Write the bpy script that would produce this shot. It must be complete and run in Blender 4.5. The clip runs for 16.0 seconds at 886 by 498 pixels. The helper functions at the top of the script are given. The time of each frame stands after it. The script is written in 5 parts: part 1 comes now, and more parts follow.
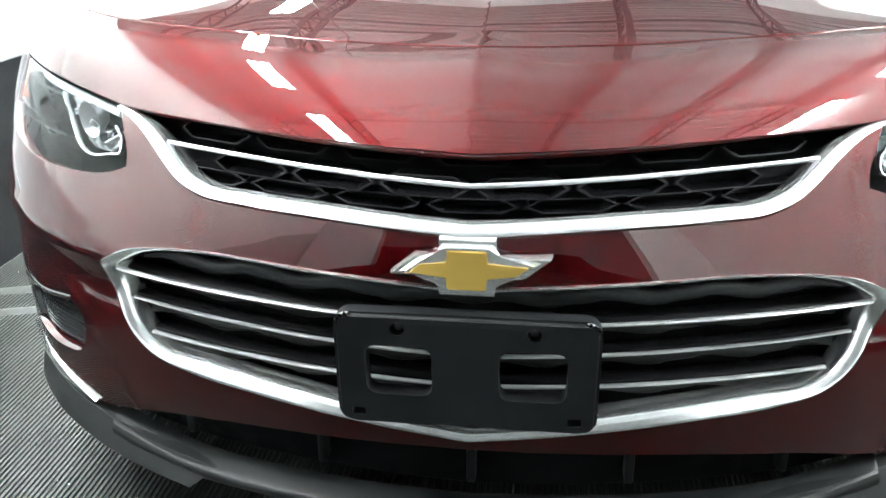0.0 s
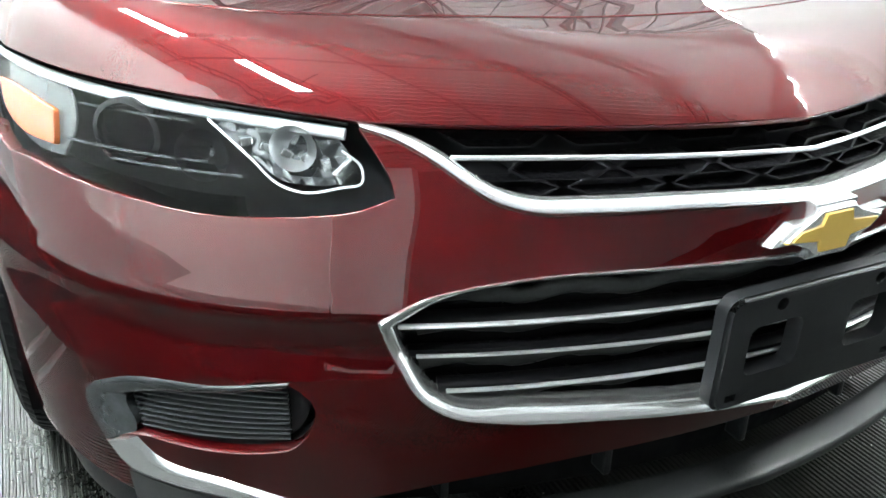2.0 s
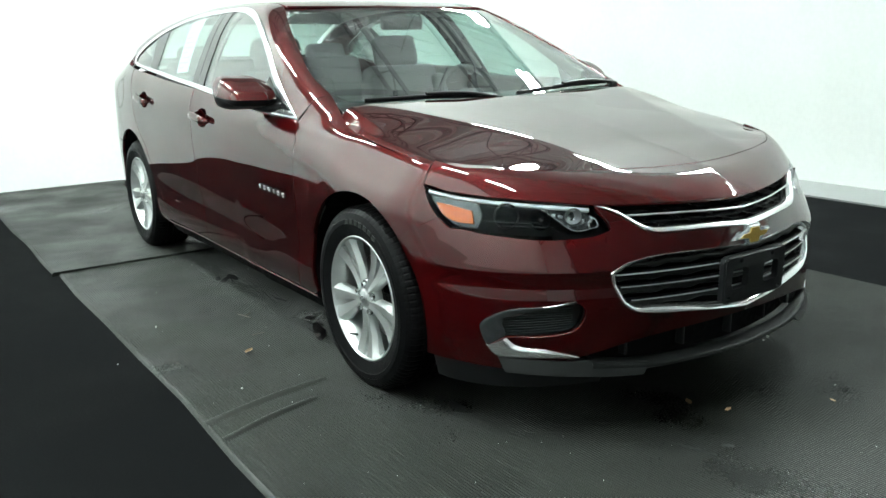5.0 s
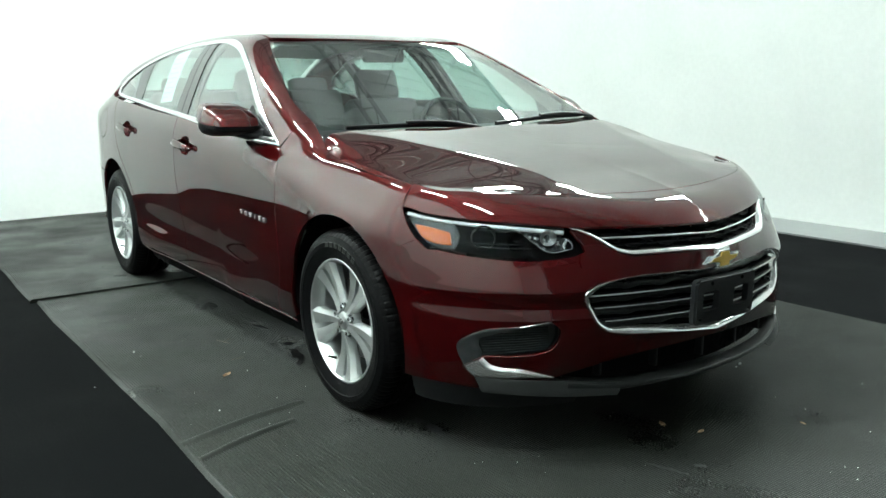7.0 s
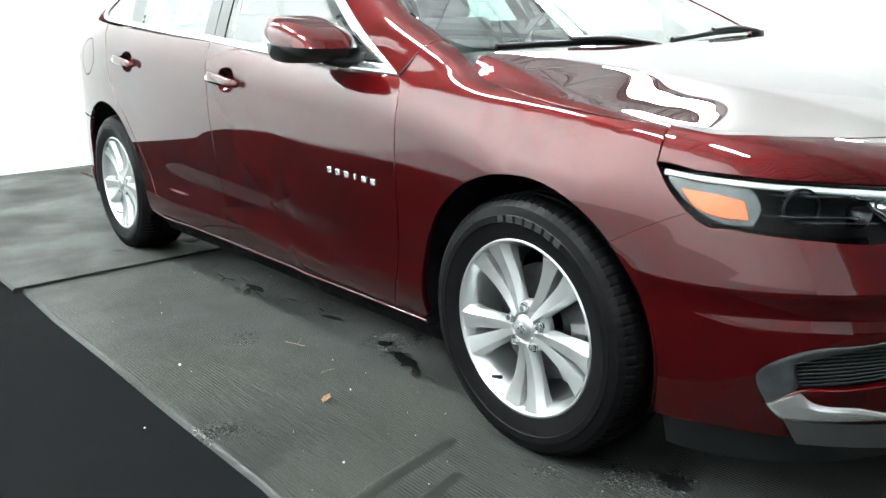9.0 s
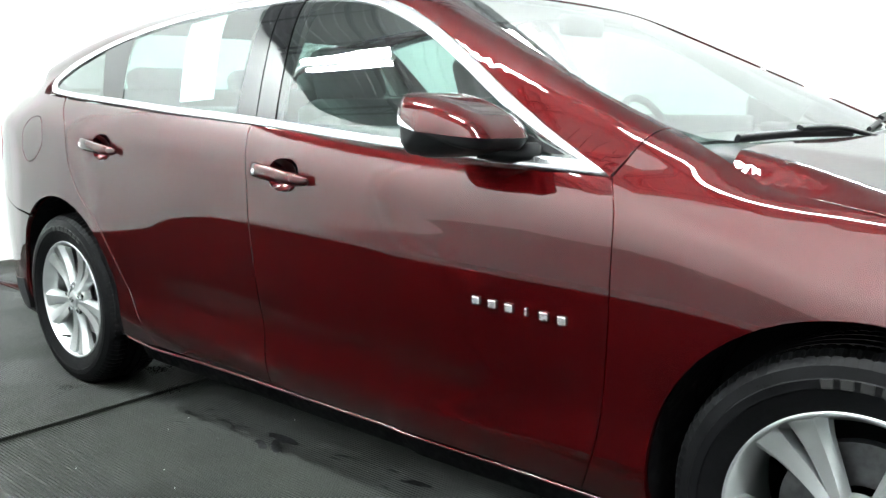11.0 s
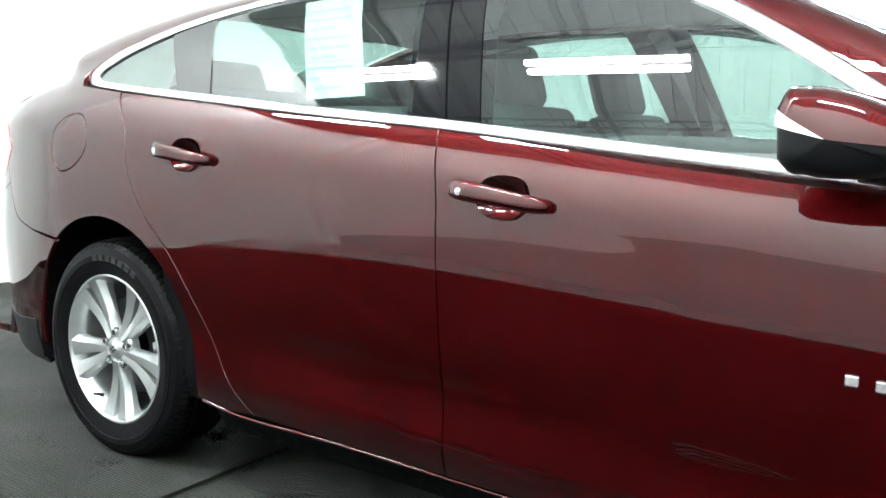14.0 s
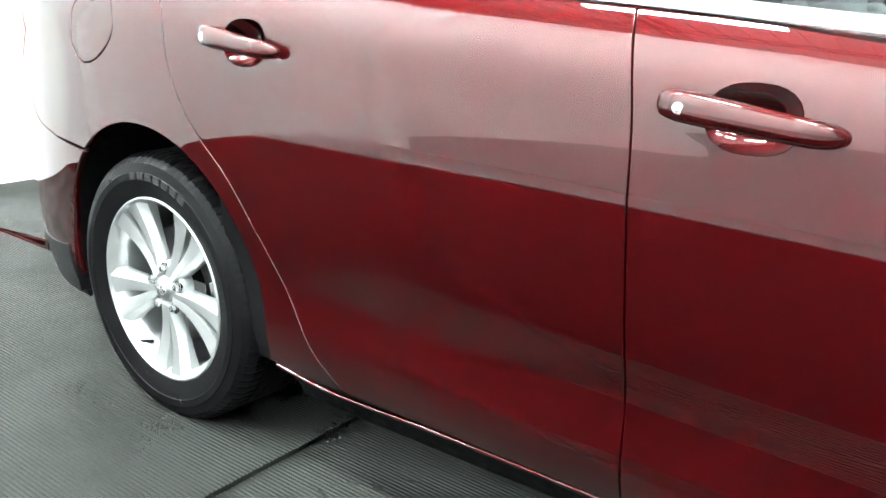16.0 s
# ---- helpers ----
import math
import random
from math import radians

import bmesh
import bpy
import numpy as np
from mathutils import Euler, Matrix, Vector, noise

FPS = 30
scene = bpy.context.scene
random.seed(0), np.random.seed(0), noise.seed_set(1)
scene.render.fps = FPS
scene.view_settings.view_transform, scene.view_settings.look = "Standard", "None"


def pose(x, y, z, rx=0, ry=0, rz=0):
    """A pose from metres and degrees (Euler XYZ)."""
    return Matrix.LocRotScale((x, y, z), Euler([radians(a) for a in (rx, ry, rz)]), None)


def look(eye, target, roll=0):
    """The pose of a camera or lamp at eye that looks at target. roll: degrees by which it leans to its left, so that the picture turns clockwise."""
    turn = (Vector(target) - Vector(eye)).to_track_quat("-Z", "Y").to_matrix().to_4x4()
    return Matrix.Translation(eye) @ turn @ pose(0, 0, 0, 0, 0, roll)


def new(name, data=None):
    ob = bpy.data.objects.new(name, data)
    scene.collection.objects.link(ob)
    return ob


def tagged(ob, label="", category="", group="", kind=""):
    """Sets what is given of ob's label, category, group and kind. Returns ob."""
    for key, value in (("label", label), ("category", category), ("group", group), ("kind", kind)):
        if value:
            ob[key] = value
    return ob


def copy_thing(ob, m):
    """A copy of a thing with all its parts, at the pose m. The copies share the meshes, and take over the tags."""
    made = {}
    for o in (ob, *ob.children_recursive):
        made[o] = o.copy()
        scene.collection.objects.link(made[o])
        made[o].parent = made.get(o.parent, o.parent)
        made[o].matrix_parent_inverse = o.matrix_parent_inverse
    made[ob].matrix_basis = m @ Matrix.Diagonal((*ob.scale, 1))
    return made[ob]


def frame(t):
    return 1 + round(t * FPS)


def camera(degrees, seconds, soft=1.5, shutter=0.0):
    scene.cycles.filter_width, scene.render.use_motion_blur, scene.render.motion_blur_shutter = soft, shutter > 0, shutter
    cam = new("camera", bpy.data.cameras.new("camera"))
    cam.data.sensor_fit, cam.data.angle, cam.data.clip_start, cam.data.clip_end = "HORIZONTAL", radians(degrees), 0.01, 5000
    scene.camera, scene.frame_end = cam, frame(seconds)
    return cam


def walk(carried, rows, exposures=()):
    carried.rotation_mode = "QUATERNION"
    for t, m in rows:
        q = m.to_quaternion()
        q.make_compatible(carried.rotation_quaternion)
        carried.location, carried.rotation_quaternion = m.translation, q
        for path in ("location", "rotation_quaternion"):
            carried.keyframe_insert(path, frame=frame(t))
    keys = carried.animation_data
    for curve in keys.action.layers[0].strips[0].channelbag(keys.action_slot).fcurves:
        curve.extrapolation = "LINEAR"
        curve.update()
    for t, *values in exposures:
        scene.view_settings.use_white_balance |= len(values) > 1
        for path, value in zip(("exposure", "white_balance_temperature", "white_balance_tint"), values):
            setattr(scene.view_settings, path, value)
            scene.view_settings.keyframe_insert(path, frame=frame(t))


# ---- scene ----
from mathutils.geometry import delaunay_2d_cdt

cam = camera(55.8, 16.0)
PATH = [
    (0, (0.079, -1.808, 1.001), (-0.149, 0.013, 0.206), -0.6),
    (0.5, (-0.145, -1.721, 0.968), (-0.097, 0.136, 0.226), 0.3),
    (1, (-0.343, -1.685, 0.993), (-0.01, 0.105, 0.166), 2.3),
    (1.5, (-0.556, -1.631, 0.993), (0.024, 0.082, 0.14), 2.4),
    (2, (-0.776, -1.555, 0.994), (0.009, 0.069, 0.13), 0.7),
    (2.5, (-1.036, -1.621, 1.051), (-0.026, -0.089, 0.256), 1.9),
    (3, (-1.34, -1.896, 1.143), (-0.265, -0.342, 0.487), 1.1),
    (3.5, (-1.617, -2.155, 1.181), (-0.547, -0.562, 0.619), -0.5),
    (4, (-1.909, -2.307, 1.213), (-0.846, -0.699, 0.684), -1.5),
    (4.2, (-2.016, -2.347, 1.249), (-0.951, -0.739, 0.718), -1.6),
    (6.3, (-2.342, -2.754, 1.183), (-1.199, -1.159, 0.797), -0.8),
    (6.5, (-2.326, -2.736, 1.189), (-1.186, -1.141, 0.796), -0.8),
    (7, (-2.294, -2.596, 1.176), (-1.15, -1.002, 0.788), -0.6),
    (7.5, (-2.247, -2.358, 1.161), (-1.116, -0.776, 0.693), -0.4),
    (8, (-2.207, -2.043, 1.102), (-1.102, -0.483, 0.514), -1.0),
    (8.5, (-2.216, -1.713, 1.084), (-1.078, -0.166, 0.524), -1.6),
    (9, (-2.283, -1.391, 1.08), (-1.055, 0.098, 0.554), -1.4),
    (9.5, (-2.28, -1.072, 1.082), (-0.985, 0.37, 0.588), -1.7),
    (10, (-2.253, -0.77, 1.117), (-0.901, 0.624, 0.64), -2.9),
    (10.2, (-2.286, -0.67, 1.121), (-0.896, 0.694, 0.666), -2.6),
    (12.3, (-2.399, 0.114, 1.031), (-0.816, 1.311, 0.778), 1.3),
    (12.5, (-2.408, 0.182, 1.039), (-0.813, 1.363, 0.787), 1.3),
    (13, (-2.408, 0.349, 1.036), (-0.79, 1.5, 0.795), 1.4),
    (13.5, (-2.385, 0.496, 1.026), (-0.756, 1.629, 0.778), 1.5),
    (14, (-2.363, 0.612, 1.025), (-0.731, 1.733, 0.742), 1.7),
    (14.5, (-2.315, 0.704, 1.019), (-0.694, 1.826, 0.683), 1.9),
    (15, (-2.288, 0.841, 1.014), (-0.659, 1.934, 0.625), 2.4),
    (15.5, (-2.178, 0.991, 1.008), (-0.577, 2.095, 0.542), 2.4),
    (16, (-1.986, 1.123, 1.032), (-0.471, 2.292, 0.454), 1.3),
]
EXPOSURES = [(t, stops, 6500, tint) for t, stops, tint in (
    (0, 1.13, 10), (1, .98, 10), (2, 1.02, 10), (2.5, 1.03, 10), (3, .84, 10), (3.5, .36, 9), (4, .03, 6), (6.3, -.57, -2), (7, -.55, -1), (7.5, -.42, 3), (8, .08, 8), (8.5, .44, 10),
    (9, .47, 10), (9.5, .42, 10), (10, .24, 10), (12.3, .00, 10), (13, .04, 10), (14, -.02, 10), (14.5, -.07, 10), (15, .24, 10), (15.5, .67, 10), (16, 1.00, 10))]
walk(cam, [(t, look(eye, target, roll)) for t, eye, target, roll in PATH], EXPOSURES)

# ---- world and lamps ----
world = bpy.data.worlds.new("world")
scene.world = world
world.use_nodes = True
world.node_tree.nodes["Background"].inputs[0].default_value = (0.6, 0.66, 0.7, 1)
world.node_tree.nodes["Background"].inputs[1].default_value = 0.15
LAMP = 275.0


# ---- materials ----
def material(name, colour, rough=0.5, metal=0.0, coat=0.0, grain=0.0, grain_size=80.0, stain=0.0, stain_size=3.0, bump=0.0, bump_size=200.0, spec=0.5, stretch=(1, 1, 1)):
    m = bpy.data.materials.new(name)
    m.use_nodes = True
    n, l = m.node_tree.nodes, m.node_tree.links
    b = n["Principled BSDF"]
    b.inputs["Base Color"].default_value = (*colour, 1)
    b.inputs["Roughness"].default_value = rough
    b.inputs["Metallic"].default_value = metal
    b.inputs["Coat Weight"].default_value = coat
    b.inputs["Coat Roughness"].default_value = 0.02
    b.inputs["Coat IOR"].default_value = 1.58
    b.inputs["Specular IOR Level"].default_value = spec
    where = n.new("ShaderNodeTexCoord")
    mapping = n.new("ShaderNodeMapping")
    mapping.inputs["Scale"].default_value = stretch
    l.new(where.outputs["Object"], mapping.inputs[0])

    def noise_at(size, detail=4.0):
        t = n.new("ShaderNodeTexNoise")
        t.inputs["Scale"].default_value, t.inputs["Detail"].default_value = size, detail
        l.new(mapping.outputs[0], t.inputs["Vector"])
        return t.outputs["Fac"]

    if grain or stain:
        value = None
        for amount, size in ((grain, grain_size), (stain, stain_size)):
            if amount:
                r = n.new("ShaderNodeMapRange")
                r.inputs["From Min"].default_value, r.inputs["From Max"].default_value = 0.3, 0.7
                r.inputs["To Min"].default_value, r.inputs["To Max"].default_value = 1 - amount, 1 + amount
                l.new(noise_at(size), r.inputs["Value"])
                if value is None:
                    value = r.outputs[0]
                else:
                    k = n.new("ShaderNodeMath")
                    k.operation = "MULTIPLY"
                    l.new(value, k.inputs[0]), l.new(r.outputs[0], k.inputs[1])
                    value = k.outputs[0]
        v = n.new("ShaderNodeVectorMath")
        v.operation = "SCALE"
        v.inputs[0].default_value = colour
        l.new(value, v.inputs["Scale"])
        l.new(v.outputs[0], b.inputs["Base Color"])
        q = n.new("ShaderNodeMath")
        q.operation = "MULTIPLY"
        q.inputs[1].default_value = rough
        l.new(value, q.inputs[0])
        if rough > 0.25:
            l.new(q.outputs[0], b.inputs["Roughness"])
    if bump:
        p = n.new("ShaderNodeBump")
        p.inputs["Strength"].default_value, p.inputs["Distance"].default_value = 1.0, bump
        l.new(noise_at(bump_size, 3.0), p.inputs["Height"])
        l.new(p.outputs[0], b.inputs["Normal"])
    return m


def glass_material(name, tint, gloss=1.0, least=0.11):
    m = bpy.data.materials.new(name)
    m.use_nodes = True
    n, l = m.node_tree.nodes, m.node_tree.links
    n.remove(n["Principled BSDF"])
    clear, shine, mix, lw, power, fr = (n.new(k) for k in ("ShaderNodeBsdfTransparent", "ShaderNodeBsdfGlossy", "ShaderNodeMixShader", "ShaderNodeLayerWeight", "ShaderNodeMath", "ShaderNodeMath"))
    clear.inputs[0].default_value = (*tint, 1)
    shine.inputs[0].default_value = (gloss, gloss, gloss, 1)
    shine.inputs["Roughness"].default_value = 0.01
    lw.inputs[0].default_value = 0.5
    power.operation, fr.operation = "POWER", "MULTIPLY_ADD"
    power.inputs[1].default_value, fr.inputs[1].default_value, fr.inputs[2].default_value = 4.5, 0.88, least
    l.new(lw.outputs["Facing"], power.inputs[0]), l.new(power.outputs[0], fr.inputs[0])
    l.new(fr.outputs[0], mix.inputs[0]), l.new(clear.outputs[0], mix.inputs[1]), l.new(shine.outputs[0], mix.inputs[2])
    l.new(mix.outputs[0], n["Material Output"].inputs[0])
    return m


def glow(name, colour, strength):
    m = bpy.data.materials.new(name)
    m.use_nodes = True
    b = m.node_tree.nodes["Principled BSDF"]
    b.inputs["Base Color"].default_value = (0.9, 0.9, 0.9, 1)
    b.inputs["Emission Color"].default_value = (*colour, 1)
    b.inputs["Emission Strength"].default_value = strength
    return m


PAINT = material("red_metallic_paint", (0.052, 0.0015, 0.0022), 0.54, 0.9, coat=1.0, grain=0.04, grain_size=900, stain=0.03, stain_size=2)
PAINT.node_tree.nodes["Principled BSDF"].inputs["Specular Tint"].default_value = (0.16, 0.006, 0.009, 1)
PAINT.node_tree.nodes["Principled BSDF"].inputs["Coat Roughness"].default_value = 0.006
CHROME = material("chrome", (0.92, 0.93, 0.94), 0.2, 0.9, coat=0.4, stain=0.05, stain_size=12)
SATIN = material("satin_silver", (0.55, 0.56, 0.57), 0.3, 0.9)
ALLOY = material("silver_alloy", (0.56, 0.58, 0.58), 0.30, 0.75, coat=0.4, stain=0.04, stain_size=20)
BLACK = material("black_plastic", (0.007, 0.0075, 0.0085), 0.42, grain=0.2, grain_size=500, bump=0.0002, bump_size=900, spec=0.25)
GLOSSY = material("gloss_black", (0.006, 0.006, 0.007), 0.05, grain=0.1, grain_size=50)
TRIM = material("grey_black_lip_plastic", (0.011, 0.0118, 0.012), 0.40, grain=0.2, grain_size=400, stain=0.25, stain_size=9, bump=0.0002, bump_size=700, spec=0.18)
BEZEL = material("glossy_grey_bezel", (0.03, 0.033, 0.035), 0.14, grain=0.1, grain_size=200, stain=0.2, stain_size=30)
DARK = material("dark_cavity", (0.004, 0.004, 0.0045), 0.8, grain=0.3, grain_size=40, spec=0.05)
GRILLE = material("dull_black_grille", (0.004, 0.004, 0.005), 0.5, grain=0.3, grain_size=200, spec=0.14)
GREY_SLAT = material("grey_plastic_slat", (0.022, 0.024, 0.024), 0.45, grain=0.25, grain_size=150, stain=0.3, stain_size=25, spec=0.3)
RUBBER = material("tyre_rubber", (0.0045, 0.0045, 0.005), 0.40, grain=0.25, grain_size=150, stain=0.25, stain_size=14, bump=0.0003, bump_size=500, spec=0.06)
TYRE_MARK = material("raised_tyre_marking", (0.009, 0.009, 0.009), 0.6)
GLASS = glass_material("tinted_window_glass", (0.64, 0.82, 0.77), least=0.21)
PRIVACY = glass_material("dark_quarter_glass", (0.22, 0.27, 0.25), least=0.13)
SCREEN = glass_material("windshield_glass", (0.62, 0.76, 0.71), least=0.15)
LENS = glass_material("clear_lens", (0.93, 0.95, 0.96), gloss=.6, least=0.012)
BRIGHT = material("bright_satin_bar", (0.62, 0.63, 0.64), 0.32, 0.7, coat=0.5)
BADGE = material("satin_chrome_badge", (0.88, 0.89, 0.90), 0.26, 0.85, coat=0.6)
HAZE = material("pale_grey_lamp_corner", (0.040, 0.046, 0.044), 0.25, coat=0.5)
GOLD = material("gold_badge", (0.75, 0.50, 0.12), 0.28, 0.6, coat=0.7)
FACETS = material("faceted_reflector", (0.16, 0.165, 0.17), 0.16, 1.0)
AMBER = material("amber_reflector", (0.42, 0.085, 0.012), 0.25, coat=0.8, grain=0.15, grain_size=300)
REDLENS = material("red_tail_lens", (0.45, 0.01, 0.015), 0.12, coat=0.8)
SEATING = material("grey_seat_fabric", (0.12, 0.13, 0.127), 0.85, grain=0.2, grain_size=400, stain=0.1, bump=0.0006, bump_size=900)
CABIN = material("dark_grey_cabin_plastic", (0.04, 0.042, 0.045), 0.6, grain=0.15, grain_size=300)
LINING = material("light_grey_headliner", (0.32, 0.33, 0.32), 0.9, grain=0.08, grain_size=300)
PAPER = material("white_paper", (0.82, 0.86, 0.88), 0.6, grain=0.03, grain_size=40)
INK = material("pale_print", (0.62, 0.72, 0.76), 0.6)
STEEL = material("brushed_disc_steel", (0.14, 0.14, 0.145), 0.4, 0.9, grain=0.2, grain_size=60)
MAT = material("ribbed_grey_rubber_mat", (0.0108, 0.0123, 0.0102), 0.46, grain=0.25, grain_size=120, stain=0.55, stain_size=1.7, bump=0.0004, bump_size=260, spec=0.30)
TARMAC = material("black_rubber_floor", (0.0046, 0.0049, 0.0054), 0.9, grain=0.25, grain_size=160, stain=0.2, stain_size=1.5, bump=0.0006, bump_size=300, spec=0.02)
GREYFLOOR = material("grey_painted_floor", (0.24, 0.25, 0.25), 0.5, grain=0.12, grain_size=60, stain=0.18, stain_size=2)
WALL = material("white_painted_wall", (0.86, 0.88, 0.87), 0.6, grain=0.02, grain_size=30, stain=0.03, stain_size=1.2)
CEILING = material("grey_white_roof_lining", (0.34, 0.35, 0.35), 0.7, grain=0.05, grain_size=20, stain=0.08, stain_size=1)
HALL = material("dark_hall_wall", (0.10, 0.10, 0.105), 0.7, grain=0.1, grain_size=20, stain=0.3, stain_size=0.7)
# Mid grey of unseen wall parts that show only as reflections in the paint
WALL_GREY = material("grey_unseen_wall", (0.42, 0.42, 0.43), 0.6, grain=0.03, grain_size=30, stain=0.06, stain_size=1.2)
JOIST = material("grey_steel_joist", (0.14, 0.14, 0.145), 0.6, 0.3)
STRAW = material("pale_dry_twig", (0.17, 0.15, 0.12), 0.8, grain=0.3, grain_size=200)
LEAF = material("dry_leaf", (0.42, 0.27, 0.16), 0.8, grain=0.3, grain_size=200)
STONE = material("pale_grit", (0.6, 0.6, 0.58), 0.8)
GRIME = material("dark_tyre_scuff", (0.012, 0.012, 0.013), 0.5, grain=0.3, grain_size=90)
TUBE = glow("fluorescent_tube", (0.93, 1.0, 0.995), LAMP)
WHITE = material("white_enamel", (0.8, 0.8, 0.8), 0.4)
RUNLIGHT = material("pale_light_guide", (0.85, 0.88, 0.92), 0.2, coat=0.8)


# ---- body surface: smooth fields, negative inside ----
def spl(*pts):
    """A smooth curve through (x, y) pairs."""
    xs, ys = (np.array(v, float) for v in zip(*pts))
    d = np.diff(ys) / np.diff(xs)
    m = np.r_[d[0], (d[1:] * np.diff(xs)[:-1] + d[:-1] * np.diff(xs)[1:]) / (np.diff(xs)[1:] + np.diff(xs)[:-1]), d[-1]]

    def f(x):
        x = np.clip(np.asarray(x, float), xs[0] - 0.3, xs[-1] + 0.3)
        i = np.clip(np.searchsorted(xs, x) - 1, 0, len(xs) - 2)
        h = xs[i + 1] - xs[i]
        t = (x - xs[i]) / h
        c = np.clip(t, 0, 1)
        v = (1 + 2 * c) * (1 - c) ** 2 * ys[i] + c * (1 - c) ** 2 * h * m[i] + c * c * (3 - 2 * c) * ys[i + 1] + c * c * (c - 1) * h * m[i + 1]
        return v + np.where(t < 0, t * h * m[0], 0) + np.where(t > 1, (t - 1) * h * m[-1], 0)
    return f


def smax(a, b, k):
    h = np.clip(k - np.abs(a - b), 0, None) / k
    return np.maximum(a, b) + h * h * k / 4


def step(x, a, b):
    t = np.clip((x - a) / (b - a), 0, 1)
    return t * t * (3 - 2 * t)


nose_plan = spl((0, -.957), (.1, -.949), (.2, -.934), (.3, -.912), (.4, -.884), (.5, -.845), (.6, -.79), (.7, -.712), (.78, -.618), (.84, -.52), (.90, -.38), (.95, -.2))
nose_mid = spl((.15, .05), (.2, .03), (.3, .02), (.4, 0), (.5, -.004), (.6, 0), (.66, .012), (.72, .05), (.78, .105), (.9, .25))
nose_side = spl((.15, .045), (.2, .026), (.3, .007), (.38, .0), (.44, .0), (.470, .0025), (.498, .0095), (.522, .0065), (.548, -.001), (.575, .010), (.61, .026), (.65, .048), (.7, .075), (.75, .11), (.8, .15), (.9, .24))
side_plan = spl((-.7, .865), (-.32, .897), (0, .914), (.3, .908), (.6, .910), (1.2, .922), (1.8, .925), (2.4, .922), (2.83, .918), (3.2, .896), (3.5, .852), (3.75, .775), (4.0, .66))
side_low = spl((.12, -.10), (.18, -.065), (.25, -.033), (.31, -.016), (.45, -.012), (.6, 0), (.72, .004), (.8, .004), (.95, .004))
shoulder = spl((-.6, .715), (-.3, .728), (-.1, .738), (.05, .762), (.2, .806), (.35, .838), (.5, .856), (.7, .870), (1.0, .894), (1.6, .948), (2.4, .995), (3.0, 1.005), (3.3, .975), (3.6, .93), (4.0, .88))
side_top = spl((-.3, 0), (-.1, 0), (0, -.012), (.06, -.038), (.12, -.088), (.2, -.17))
fender_top = spl((-.3, 0), (-.09, 0), (-.04, -.004), (0, -.017), (.05, -.043), (.10, -.069), (.15, -.095), (.2, -.122), (.3, -.18))
deck = spl((-.95, .72), (-.86, .770), (-.7, .822), (-.5, .866), (-.3, .902), (0, .945), (.3, .977), (.5, 1.0), (.8, 1.09), (1.2, 1.16), (2.6, 1.22), (3.1, 1.19), (3.4, 1.15), (3.65, 1.125), (3.95, 1.10))
tail_plan = spl((0, 3.99), (.4, 3.95), (.6, 3.86), (.75, 3.70), (.85, 3.45), (.95, 3.05))
tail_mid = spl((.2, -.08), (.4, -.02), (.6, 0), (.8, -.02), (1.0, -.03), (1.15, -.03))


def f_side(X, y, z):
    scoop = .011 * np.exp(-((z - .40 - .05 * (y - 1.3)) / .085) ** 2) * step(y, .45, 1.0) * (1 - step(y, 1.9, 2.5))
    return X - side_plan(y) - side_low(z - .022 * step(y, 1.06, 1.14) * (1 - step(y, 1.7, 2.3))) * (1 - .65 * (1 - step(y, -.55, -.15)) * (z < .6)) - side_top(z - shoulder(y)) * step(y, .2, .8) - fender_top(z - shoulder(y)) * (1 - step(y, .2, .8)) + scoop


def f_nose(X, y, z):
    s = step(X, 0, .55)
    return nose_plan(X) + nose_mid(z) * (1 - s) + nose_side(z) * s - y


def f_deck(X, y, z):
    ridge = .075 * np.where(X < .26, X - X * X / .52, .13) * (1 - .92 * step(y, -.74, -.42))
    line = .352 + .235 * (y + .6)
    fall = np.clip((X - line + np.sqrt((X - line) ** 2 + .0006)) / .42, 0, 1)
    plateau = .0095 * (1 - (1 - fall) ** 2) * (.35 + .65 * step(y, -.8, -.5)) - .005
    return z - deck(y) + .014 * X ** 2 + .07 * X ** 6 + ridge + plateau


def f_tail(X, y, z):
    return y - tail_plan(X) - tail_mid(z)


def lower(x, y, z):
    X = np.abs(x)
    f = smax(f_side(X, y, z), f_nose(X, y, z), .10)
    f = smax(f, f_tail(X, y, z), .08)
    return smax(f, f_deck(X, y, z), .05)


hood_seam = spl((-.45, .75), (-.375, .780), (-.25, .808), (-.13, .818), (0, .821), (.1, .817), (.214, .806), (.35, .808), (.5, .818), (.7, .83))
hood_mid = spl((-.9, 0), (-.6, 0), (-.3, .010), (0, .018), (.3, .034), (.5, .03), (.7, 0), (.9, 0))
crease = spl((-.9, .27), (-.6, .335), (-.45, .38), (-.3, .425), (-.07, .51), (.1, .585), (.3, .68), (.6, .72), (.9, .72))
seam_z = spl((-.7, .80), (-.45, .838), (-.375, .846), (-.25, .868), (0, .899), (.1, .910), (.214, .920), (.35, .935), (.5, .95), (.9, 1.0))
cliff = spl((-.9, 0), (-.2, 0), (0, .012), (.2, .048), (.3, .056), (.5, .03), (.7, 0), (.9, 0))


